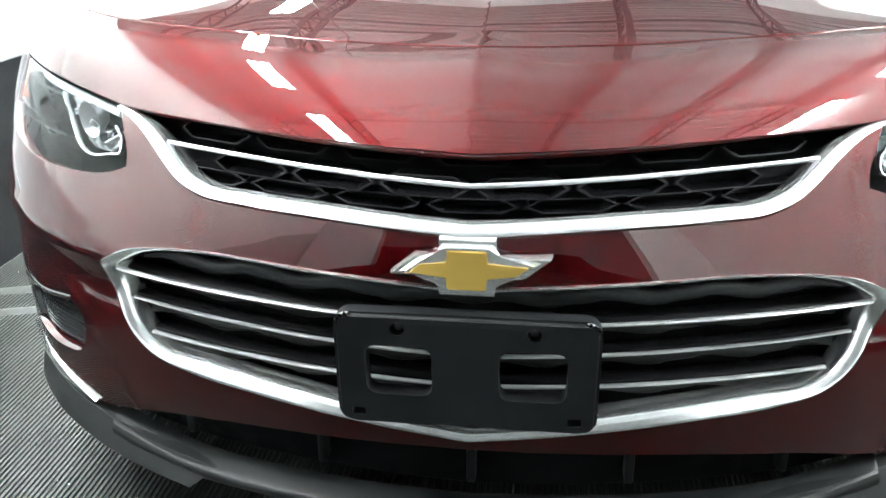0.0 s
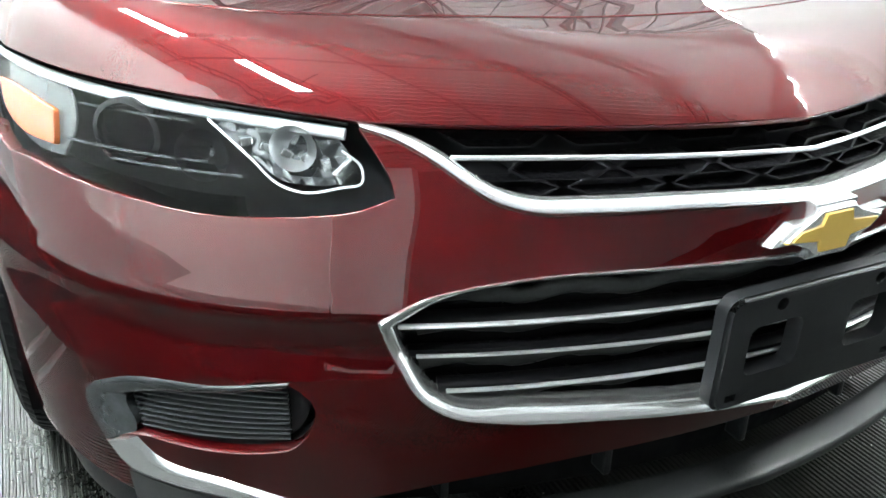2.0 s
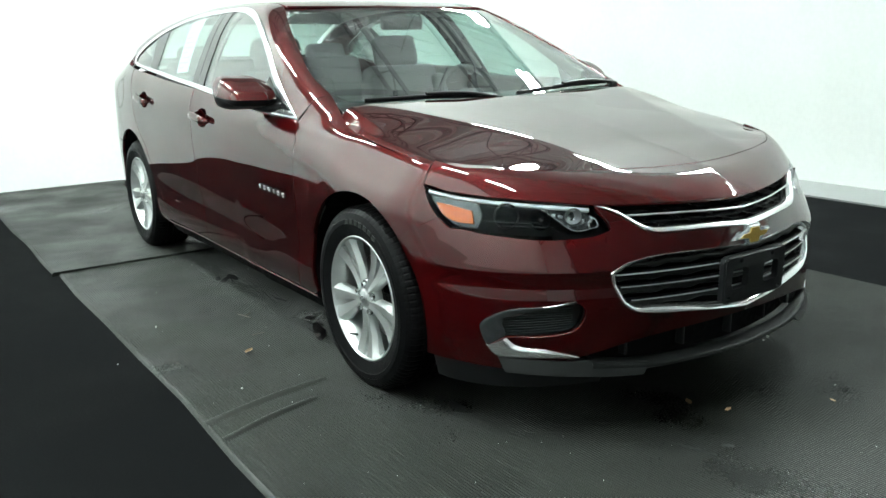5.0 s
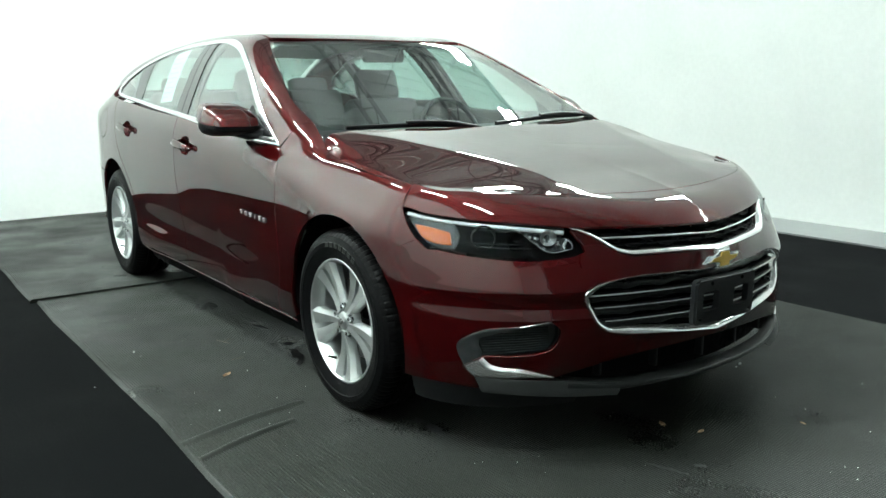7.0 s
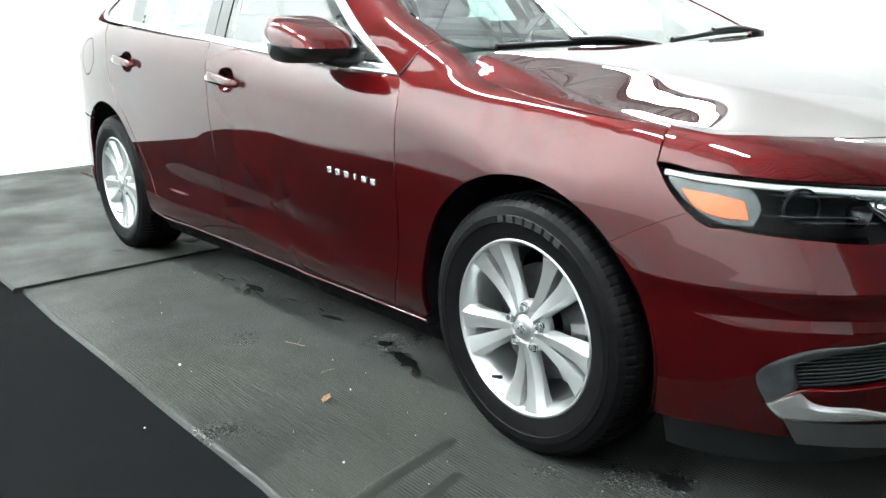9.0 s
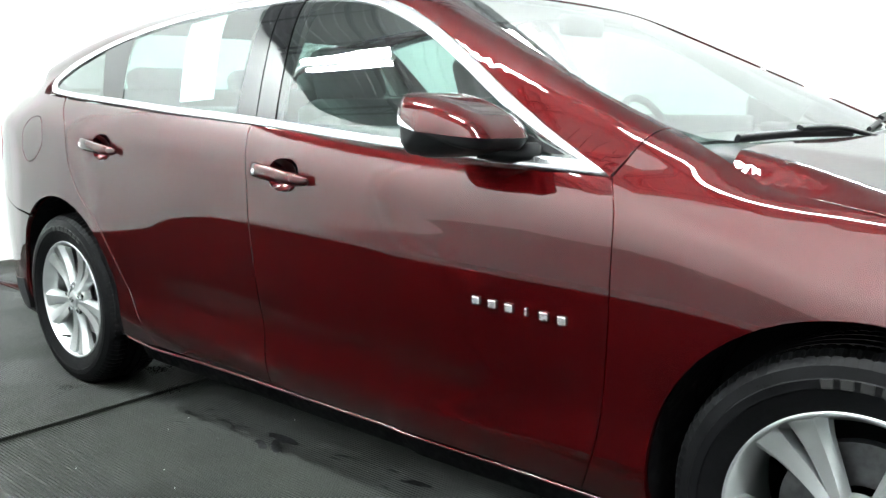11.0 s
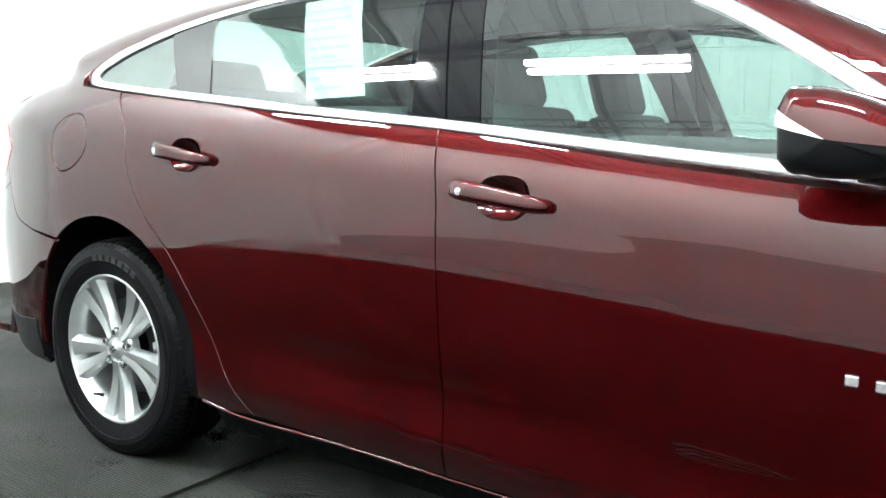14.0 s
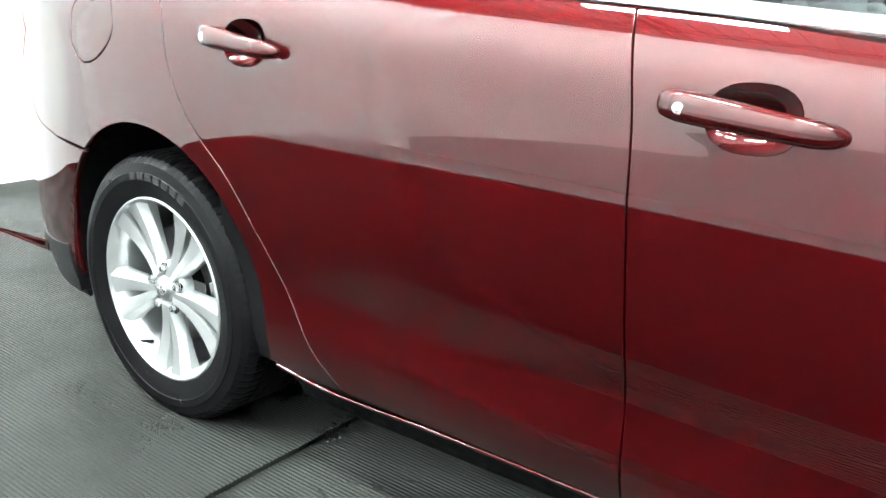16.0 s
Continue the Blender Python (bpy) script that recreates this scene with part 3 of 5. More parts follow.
# outlines of the side, as (y, z)
BELT = [(.50, .936), (.77, .953), (1.0, .972), (1.29, .996), (1.648, 1.026), (2.108, 1.055), (2.449, 1.080), (2.8, 1.106), (3.05, 1.128)]
CROWN = [(3.05, 1.128), (3.085, 1.160), (3.02, 1.215), (2.86, 1.275), (2.60, 1.345), (2.3, 1.392), (1.85, 1.412), (1.5, 1.402), (1.3, 1.362), (1.116, 1.292), (.952, 1.203), (.806, 1.112), (.67, 1.030), (.50, .936)]
BELT_IN = [(.585, .967), (.77, .978), (1.0, .995), (1.29, 1.018), (1.648, 1.047), (2.108, 1.076), (2.449, 1.101), (2.8, 1.126), (2.985, 1.142)]
CROWN_IN = [(2.985, 1.142), (3.03, 1.163), (2.97, 1.203), (2.83, 1.258), (2.585, 1.326), (2.29, 1.372), (1.85, 1.391), (1.51, 1.381), (1.32, 1.343), (1.135, 1.272), (.972, 1.184), (.826, 1.093), (.69, 1.012), (.585, .967)]
DOOR_FRONT = [(.50, .932), (.480, .88), (.470, .73), (.477, .58), (.490, .46), (.512, .34), (.545, .253)]
SILL = [(.39, .249), (.545, .253), (1.0, .255), (1.6, .257), (2.207, .264)]
B_SEAM = [(1.648, 1.024), (1.624, .90), (1.615, .73), (1.607, .55), (1.60, .257)]
C_SEAM = [(2.207, .264), (2.268, .320), (2.37, .475), (2.506, .662), (2.637, .79), (2.690, .90), (2.705, .99), (2.80, 1.104)]
HOOD_EDGE = [(-.786, -.335), (-.808, -.25), (-.818, -.13), (-.821, 0), (-.816, .10), (-.804, .214)]
HOOD_CORNER = (-.782, .292)

side_l = lambda pts, n=30: on_side(lower, curve(pts, n))
side_w = lambda pts, n=40: on_side(whole, curve(pts, n))
side_u = lambda pts, n=60: on_side(upper, curve(pts, n))
top_l = lambda pts, n=30: on_top(lower, curve(pts, n))
front_l = lambda pts, n=30: on_front(lower, curve(pts, n))


def cut(pts, a, b):
    """The part of a smooth outline between two y values."""
    c = curve(pts, 90)
    return c[(c[:, 0] >= min(a, b)) & (c[:, 0] <= max(a, b))]


HANDLES = {"front": (1.46, .893, 7), "rear": (2.435, .938, 6)}


def handle_cup(y, z, tilt):
    a = np.linspace(0, 2 * math.pi, 25)[:-1]
    return on_side(lower, np.c_[y + .058 * np.sign(np.cos(a)) * np.abs(np.cos(a)) ** .8, z + .043 * np.sign(np.sin(a)) * np.abs(np.sin(a)) ** .8])


def handle_bowl(rim):
    """A round hollow behind a door handle."""
    mid, n = rim.mean(0), slope(lower, rim)
    bm = bmesh.new()
    rows = [[bm.verts.new(mid + (p - mid) * r - q * .0245 * (1 - r ** 3)) for p, q in zip(rim, n)] for r in (1.03, .92, .75, .55, .3)]
    for a, b in zip(rows, rows[1:]):
        for i in range(len(a)):
            j = (i + 1) % len(a)
            bm.faces.new((a[i], a[j], b[j], b[i]))
    bm.faces.new(rows[-1])
    return bm


def grip(p, normal):
    """A pull handle along points p, thick in the middle with rounded ends."""
    t = np.gradient(p, axis=0)
    t /= np.linalg.norm(t, axis=1)[:, None]
    s = np.cross(t, normal)
    n = np.cross(s, t)
    u = np.sin(np.linspace(-1.5, 1.5, len(p)))
    wide = .0185 * (1 - np.abs(u) ** 14) ** .5 * (1 + .16 * u) + .001
    deep = .010 * (1 - np.abs(u) ** 14) ** .5 + .001
    bm = bmesh.new()
    rings = [[bm.verts.new(p[i] + s[i] * math.cos(a) * wide[i] + n[i] * np.sign(math.sin(a)) * abs(math.sin(a)) ** .6 * deep[i]) for a in np.linspace(0, 2 * math.pi, 15)[:-1]] for i in range(len(p))]
    for r, q in zip(rings, rings[1:]):
        for i in range(14):
            bm.faces.new((r[i], r[(i + 1) % 14], q[(i + 1) % 14], q[i]))
    bm.faces.new(rings[0]), bm.faces.new(rings[-1][::-1])
    return bm


def seam(*corners, field=None):
    """A line on the body's surface through a few corner points."""
    d = np.array((.5, .25, -.83))
    return settle(field or whole, even(np.array(corners), .015, False) - d * .1, d, .3)


A_BASE = on_front(upper, [(-.748, 1.03)])[0]
FENDER_NOSE = seam(on_side(lower, [(-.345, .785)])[0], on_top(lower, [HOOD_EDGE[0]])[0])
CORNER_3D = on_top(front_skin, [HOOD_CORNER])[0]
FENDER_TOP = np.r_[seam(on_top(front_skin, [HOOD_EDGE[-1]])[0], CORNER_3D, field=front_skin), seam(CORNER_3D, A_BASE, field=front_skin)[1:]]
PILLAR_FOOT = seam(A_BASE, on_side(whole, [(.50, .936)])[0])
C_ALL = curve(C_SEAM, 60)
C_LOW, C_UP = C_ALL[C_ALL[:, 1] <= .57], C_ALL[C_ALL[:, 1] >= .55]


def build_side(mirror):
    w = dict(mirror=mirror)
    way = (.9, 0, -.35)
    # front door
    loop = chain(side_l(BELT[:5]), side_l(B_SEAM), on_side(lower, cut(SILL, .545, 1.6)[::-1]), side_l(DOOR_FRONT)[::-1])
    fd = panel("front_door", lower, [loop, handle_cup(*HANDLES["front"][:2], 0)], (1, 0, 0), PAINT, car, **w)
    loop = chain(side_l(BELT[4:8]), side_l(C_SEAM)[::-1], on_side(lower, cut(SILL, 1.6, 2.207)[::-1]), side_l(B_SEAM)[::-1])
    rd = panel("rear_door", lower, [loop, handle_cup(*HANDLES["rear"][:2], 0)], (1, 0, 0), PAINT, car, **w)
    # fender
    arch = on_side(lower, arc(0, ARCH_F, 135, -10)[::-1])
    loop = chain(
        side_l([(-.276, .611), (-.345, .65), (-.43, .692)], 10), side_l([(-.43, .692), (-.385, .735), (-.345, .785)], 8),
        FENDER_NOSE,
        top_l(HOOD_EDGE),
        FENDER_TOP, PILLAR_FOOT,
        side_l(DOOR_FRONT), side_l([(.545, .253), (.42, .250), (.384, .267)], 8), arch)
    panel("fender", front_skin, [loop], (.75, .1, -.65), PAINT, car, h=.016, gap=.002, **w)
    # body side with pillars, roof rail and quarter panel
    arch = on_side(whole, arc(2.829, ARCH_R, 140, -12)[::-1])
    screen_side = on_front(upper, curve([(-.748, 1.03), (-.750, 1.09), (-.695, 1.205), (-.636, 1.305), (-.595, 1.362), (-.572, 1.388)], 26))
    rail = on_top(upper, curve([(-.56, 1.23), (-.565, 1.9), (-.555, 2.5), (-.53, 2.75)], 26))
    rear = on_top(whole, curve([(-.53, 2.75), (-.60, 3.05), (-.66, 3.35), (-.68, 3.45)], 20))
    tail = side_w([(3.52, 1.10), (3.56, .98), (3.50, .80)], 10)
    lamp_low = side_w([(3.50, .80), (3.42, .70), (3.25, .66)], 8)
    fuel = on_side(whole, curve([(3.094, .91), (3.080, .996), (3.015, 1.035), (2.93, 1.03), (2.895, .954), (2.96, .885), (3.05, .868)], 40, True)[:-1])
    loop = chain(screen_side, rail, rear, tail, lamp_low, np.array([lamp_low[-1], on_side(whole, arc(2.829, ARCH_R, 51, 51, 1))[0]]), on_side(whole, arc(2.829, ARCH_R, 51, 148)), on_side(whole, C_UP), side_w(BELT[7:], 10), side_w(CROWN, 70), PILLAR_FOOT[::-1])
    panel("body_side", whole, [loop, fuel], (.8, 0, -.6), PAINT, car, h=.026, **w)
    panel("fuel_door", whole, [fuel], (.9, 0, -.35), PAINT, car, h=.02, gap=.0032, **w)
    # lower quarter ahead of the rear wheel, below the door
    loop = chain(on_side(lower, C_LOW), on_side(lower, arc(2.829, ARCH_R, 144.5, 186, 14)), side_l([(2.43, .27), (2.30, .256), (2.207, .264)], 6))
    panel("quarter_lower", lower, [loop], (1, 0, 0), PAINT, car, h=.02, lift=-.0008, **w)
    # rocker
    edge = rod(on_side(sunk(lower, .002), curve([(.40, .244), (1.2, .249), (2.0, .254), (2.32, .252), (2.41, .264)], 60)), .009, .010, lower)
    part("sill_edge", mirrored(edge) if mirror else edge, PAINT, car, "", 60)
    # Sunk rocker in near-black: the shade under the sill is in its colour
    under = on_side(sunk(lower, .03), even(np.array([(.40, .262), (2.40, .266), (2.40, .17), (.40, .16)]), .06))
    panel("rocker_shade", sunk(lower, .03), [under], (1, 0, .1), DARK, car, h=.06, gap=0, fold=0, **w)
    # chrome round the windows
    for out, inn in ((CROWN, CROWN_IN), (BELT, BELT_IN)):
        ring = band(side_u(out, 150), side_u(inn, 150), upper, .004, .012, 110)
        part("window_chrome", mirrored(ring) if mirror else ring, CHROME, car, "bright chrome window surround", 50)
    # glass and pillars
    def pane(name, bottom, top, mat, lift, label=""):
        (a0, a1), (b0, b1) = bottom, top
        lo, hi = curve(BELT_IN, 2000), curve(CROWN_IN, 2500)
        low = lo[(lo[:, 0] >= a0) & (lo[:, 0] <= a1)]
        up = hi[(hi[:, 0] >= b0) & (hi[:, 0] <= b1)]
        low, up = (q[np.unique(np.linspace(0, len(q) - 1, 2 + len(q) // 25).astype(int))] for q in (low, up))
        loop = on_side(upper, even(chain(low, up), .03))
        return panel(name, upper, [loop], (.85, 0, -.5), mat, car, mirror=mirror, label=label, h=.03, gap=0, fold=.004 if mat is not GLOSSY else 0, lift=lift)
    pane("front_window", (.5, 1.552), (.5, 1.680), GLASS, -.006)
    pane("rear_window_side", (1.738, 2.45), (1.852, 2.585), GLASS, -.006)
    pane("quarter_window", (2.60, 3.2), (2.75, 3.2), PRIVACY, -.006, "dark quarter glass")
    pane("pillar_cover", (1.553, 1.638), (1.681, 1.773), GLOSSY, -.003, "gloss black pillar cover")
    pane("pillar_cover", (1.643, 1.737), (1.778, 1.851), GLOSSY, -.003, "gloss black pillar cover")
    pane("pillar_cover", (2.452, 2.598), (2.587, 2.748), GLOSSY, -.003, "gloss black pillar cover")
    back = on_side(sunk(upper, .010), even(np.array([(1.52, 1.02), (1.745, 1.03), (1.88, 1.40), (1.64, 1.40)]), .03))
    panel("pillar_backing", sunk(upper, .010), [back], (.85, 0, -.5), DARK, car, mirror=mirror, h=.04, gap=0, fold=0)
    # door handles
    for door, (y, z, tilt) in ((fd, HANDLES["front"]), (rd, HANDLES["rear"])):
        line = [(y + u, z + u * .11) for u in np.sin(np.linspace(-1.5, 1.5, 25)) * .118 + .004]
        p = on_side(lower, line)
        n = slope(lower, p)
        out = (.008 + .022 * (1 - np.abs(np.sin(np.linspace(-1.5, 1.5, 25))) ** 4))[:, None]
        bm = grip(p + n * out, n.mean(0))
        part("door_handle", mirrored(bm) if mirror else bm, PAINT, door, "body-coloured door handle", 60)
        bowl = handle_bowl(handle_cup(y, z, 0))
        part("handle_recess", mirrored(bowl) if mirror else bowl, PAINT, door, "", 60)
        key = on_side(lower, [(y + .083, z + .0095)])
        kb = lathe([(0, -.001), (.008, 0), (.008, .006), (0, .006)], 14)
        bmesh.ops.translate(kb, verts=kb.verts, vec=Vector(key[0]) + Vector((-.0372, 0, 0)))
        part("handle_button", mirrored(kb) if mirror else kb, CHROME, door, "small bright lock button")
    # dark inner shell added behind the gaps, near-black in place of their shade
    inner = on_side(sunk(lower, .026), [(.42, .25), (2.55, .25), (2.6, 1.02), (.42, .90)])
    panel("gap_shade_shell", sunk(lower, .026), [even(inner, .1)], (1, 0, 0), DARK, car, mirror=mirror, h=.08, gap=0, fold=0)


build_side(False)
build_side(True)


def both(name, make, mat, label="", smooth=50, parent=None):
    """A part and its mirror image on the other side."""
    a = part(name, make(), mat, parent or car, label, smooth)
    b = part(name, mirrored(make()), mat, parent or car, label, smooth)
    return a, b


def double(points):
    """A curve given for the right half (x negative), from the centre outwards, made whole."""
    p = np.array(points, float)
    q = p * np.array([-1] + [1] * (p.shape[1] - 1))
    return np.r_[p[::-1], q[1:]] if abs(p[0, 0]) < 1e-6 else np.r_[p[::-1], q]


# hood
HOOD_FRONT = [(0, -.742), (-.1, -.725), (-.234, -.702), (-.36, -.675), (-.454, -.645), (-.56, -.602), (-.64, -.548), (-.70, -.495), (-.75, -.440), (-.786, -.335)]
HOOD_REAR = [HOOD_CORNER, (-.6, .262), (-.4, .235), (0, .205)]
hf = curve(HOOD_FRONT, 44)
hs = np.r_[curve(HOOD_EDGE, 30), curve([HOOD_EDGE[-1], HOOD_CORNER], 8)[1:]]
hr = curve(HOOD_REAR, 18)
half = np.r_[hf, hs[1:], hr[1:]]
loop = on_top(hood_skin, np.r_[half, (half * (-1, 1))[::-1][1:-1]])
panel("hood", hood_skin, [loop], (0, 0, -1), PAINT, car, h=.014, gap=.0025)

# nose panel and bumper cover
TIP = [(0, .722), (-.135, .725), (-.256, .727), (-.394, .730), (-.489, .733)]
LAMP_TOP = [(-.489, .733), (-.55, .741), (-.65, .752), (-.765, .764), (-.815, .772)]
LAMP_BACK = [(-.345, .785), (-.385, .735), (-.43, .692)]
UG_OUT = [(0, .640), (-.183, .645), (-.278, .645), (-.345, .648), (-.376, .658), (-.401, .675), (-.431, .699), (-.460, .717), (-.487, .727)]
UG_IN = [(0, .654), (-.183, .660), (-.278, .660), (-.334, .662), (-.366, .672), (-.392, .690), (-.418, .709), (-.448, .723), (-.487, .731)]
LAMP_IN = [(-.489, .729), (-.478, .705), (-.469, .680), (-.469, .664)]
LAMP_LOW = [(-.469, .664), (-.503, .652), (-.578, .643), (-.655, .641), (-.731, .649), (-.784, .657), (-.812, .664)]
LG_OUT_T = [(0, .583), (-.183, .587), (-.354, .585), (-.41, .579), (-.467, .566), (-.508, .545)]
LG_OUT_B = [(-.508, .545), (-.492, .498), (-.466, .443), (-.439, .421), (-.385, .407), (-.261, .394), (-.12, .380), (0, .368)]
LG_IN_T = [(0, .573), (-.183, .577), (-.36, .575), (-.41, .568), (-.448, .558), (-.484, .538)]
LG_IN_B = [(-.484, .538), (-.470, .493), (-.447, .447), (-.427, .433), (-.355, .424), (-.24, .412), (-.12, .398), (0, .384)]
BUMPER_LOW = [(0, .352), (-.17, .345), (-.337, .334), (-.43, .322), (-.55, .290)]
FOG = [(-.783, .321), (-.796, .350), (-.797, .382), (-.780, .408), (-.755, .426), (-.66, .446), (-.597, .459), (-.572, .435), (-.578, .393), (-.596, .368), (-.635, .355), (-.70, .346), (-.752, .342)]

tip3 = front_l(TIP, 30)
lamp_top3 = np.r_[front_l(LAMP_TOP, 24), FENDER_NOSE[:-1]]
hood_f3 = on_top(lower, hf)
nose_loop = np.r_[tip3, lamp_top3[1:], hood_f3[::-1][:-1], (hood_f3 * (-1, 1, 1)), (lamp_top3 * (-1, 1, 1))[::-1][1:], (tip3 * (-1, 1, 1))[::-1][1:-1]]
pieces = [sheet(lower, [nose_loop], (0, .55, -.83), h=.016)]
lamp_low3 = front_l(LAMP_LOW, 30)
low_in = curve(LAMP_LOW, 60)
low_in = low_in[low_in[:, 0] >= -.55]
low_in = np.r_[low_in, [(-.55, .6462)]]
face_half = np.r_[curve(UG_OUT, 40), curve(LAMP_IN, 10), low_in[1:], curve([(-.55, .6462), (-.55, .290)], 14)[1:], curve(BUMPER_LOW, 26)[::-1][1:]]
face = np.r_[face_half[:-1], (face_half * (-1, 1))[::-1][:-1]]
hole_half = np.r_[curve(LG_OUT_T, 40), curve(LG_OUT_B, 40)[1:]]
hole = np.r_[hole_half[:-1], (hole_half * (-1, 1))[::-1][:-1]]
pieces.append(sheet(lower, [on_front(lower, face), on_front(lower, hole)], (0, 1, 0), h=.018, gap=0.0))
low_out = curve(LAMP_LOW, 60)
low_out = np.r_[[(-.55, .6462)], low_out[low_out[:, 0] < -.55]]
corner = chain(on_front(lower, low_out), on_side(lower, curve([(-.475, .664), (-.452, .675), (-.43, .692)], 6)), side_l([(-.43, .692), (-.345, .65), (-.276, .611)], 10),
               on_side(lower, arc(0, ARCH_F, 135, 194, 22)), on_side(lower, np.array([(-.42, .241), (-.52, .243)])), on_front(lower, np.array([(-.762, .238), (-.70, .25), (-.60, .276), (-.55, .290)])),
               on_front(lower, curve([(-.55, .290), (-.55, .6462)], 14)))
fog3 = on_front(lower, curve(FOG, 60, True)[:-1])
cp = sheet(lower, [corner, fog3], (.72, .69, 0), h=.018, gap=0.0)
mirror_cp = (cp[0] * (-1, 1, 1), cp[1], cp[2] * (-1, 1, 1))
pieces += [cp, mirror_cp]
part("bumper_cover", mesh_from("bumper_cover", pieces), PAINT, car)

# black backing behind grilles, lamps and vents
bl = np.r_[curve(double([(0, .745), (-.3, .735), (-.60, .70)]), 20), curve([(.60, .70), (.60, .24)], 8)[1:], curve([(.60, .24), (-.60, .24)], 20)[1:], curve([(-.60, .24), (-.60, .70)], 8)[1:-1]]
panel("grille_backing", sunk(lower, .062), [on_front(sunk(lower, .062), bl)], (0, 1, 0), DARK, car, h=.05, gap=0, fold=0)

# upper grille
part("upper_grille_chrome", band(on_front(lower, double(curve(UG_OUT, 60))), on_front(sunk(lower, .016), double(curve(UG_IN, 60))), lower, .010, .02, 160), CHROME, car, "broad bright chrome strip under the upper grille", 50)
part("upper_grille_bar", rod(on_front(sunk(lower, .012), double(curve([(0, .690), (-.131, .694), (-.267, .697), (-.405, .699)], 40))), .0055, .008, sunk(lower, .012)), BRIGHT, car, "thin chrome grille bar", 60)


def grille_mesh(name, rows, half_width, d, cell, bar):
    """Dark hexagonal grille mesh: each cell is a ring of short bars on a sunken surface."""
    field = sunk(lower, d)
    bm = bmesh.new()
    for r, (z, height) in enumerate(rows):
        k = -int(half_width / cell) - 1
        while k * cell < half_width + cell:
            cx = (k + (.5 if r % 2 else 0)) * cell
            k += 1
            if abs(cx) > half_width(z) if callable(half_width) else abs(cx) > half_width:
                continue
            w, hgt = cell * .5, height * .5
            ring = [(-w * .96, 0), (-w * .62, hgt), (w * .62, hgt), (w * .96, 0), (w * .62, -hgt), (-w * .62, -hgt)]
            outer = on_front(field, [(cx + a, z + b) for a, b in ring])
            inner = on_front(field, [(cx + a * (1 - bar * .55), z + b * (1 - bar)) for a, b in ring])
            back = inner + np.array((0, .028, 0))
            o, i, q = ([bm.verts.new(p) for p in s] for s in (outer, inner, back))
            for j in range(6):
                m = (j + 1) % 6
                bm.faces.new((o[j], o[m], i[m], i[j])), bm.faces.new((i[j], i[m], q[m], q[j]))
    return part(name, bm, GRILLE, car, "dark plastic honeycomb grille")


grille_mesh("upper_grille_mesh", [(.712, .022), (.680, .022), (.662, .016)], .40, .036, .115, .16)
grille_mesh("lower_grille_mesh", [(.556, .026), (.513, .026), (.471, .026), (.430, .026)], .44, .044, .125, .20)

# lower grille
lo3, li3 = on_front(lower, hole), on_front(sunk(lower, .012), np.r_[(q := np.r_[curve(LG_IN_T, 40), curve(LG_IN_B, 40)[1:]])[:-1], (q * (-1, 1))[::-1][:-1]])
part("lower_grille_chrome", band(lo3, li3, lower, .008, .022, 260, closed=True), CHROME, car, "bright chrome surround of the lower grille", 50)
for z, reach in ((.5325, .484), (.4915, .464), (.4495, .436)):
    part("lower_grille_bar", rod(on_front(sunk(lower, .007), double(curve([(0, z), (-reach / 2, z), (-reach, z + .001)], 40))), .0036, .007, sunk(lower, .007)), BRIGHT, car, "thin chrome grille bar", 60)
    part("grille_slat", rod(on_front(sunk(lower, .032), double(curve([(0, z - .006), (-reach / 2, z - .006), (-reach, z - .005)], 40))), .013, .024, sunk(lower, .032)), GRILLE, car, "black plastic grille slat", 60)
for z in (.553, .512, .470, .428):
    p = on_front(sunk(lower, .044), double([(-u, z + .004 * math.sin(u * 50) * (1 if abs(math.sin(u * 25)) > .5 else .4)) for u in np.linspace(0, .45, 46)]))
    part("grille_slat", rod(p, .019, .016, sunk(lower, .040)), GREY_SLAT, car, "wavy grey plastic grille slat", 60)

# badge
def badge(scale, lift, depth):
    pts = [(-.92, -.30), (-.62, .36), (-.33, .36), (-.33, .95), (.33, .95), (.33, .36), (.98, .36), (.68, -.30), (.33, -.30), (.33, -.95), (-.33, -.95), (-.33, -.30)]
    if scale < 1:
        pts = [(-.74, -.19), (-.57, .22), (-.23, .22), (-.23, .72), (.23, .72), (.23, .22), (.78, .22), (.60, -.19), (.23, -.19), (.23, -.72), (-.23, -.72), (-.23, -.19)]
    bm = bmesh.new()
    front = [bm.verts.new((a * .094, -.955 - lift - depth + abs(a) * .004, .6095 + b * .0345)) for a, b in pts]
    back = [bm.verts.new((a * .098, -.955 - lift + .012 + abs(a) * .004, .6095 + b * .037)) for a, b in pts]
    bm.faces.new(front)
    for i in range(12):
        bm.faces.new((front[i], front[(i + 1) % 12], back[(i + 1) % 12], back[i]))
    bmesh.ops.bevel(bm, geom=[e for e in bm.edges if all(v in front for v in e.verts)], offset=.006 if scale == 1 else .002, segments=3 if scale == 1 else 2, affect="EDGES")
    return bm


ba = part("front_badge", badge(1, .004, .012), BADGE, car, "cross-shaped chrome front badge with gold centre")
part("badge_centre", badge(.8, .0125, .005), GOLD, ba, "gold badge centre")

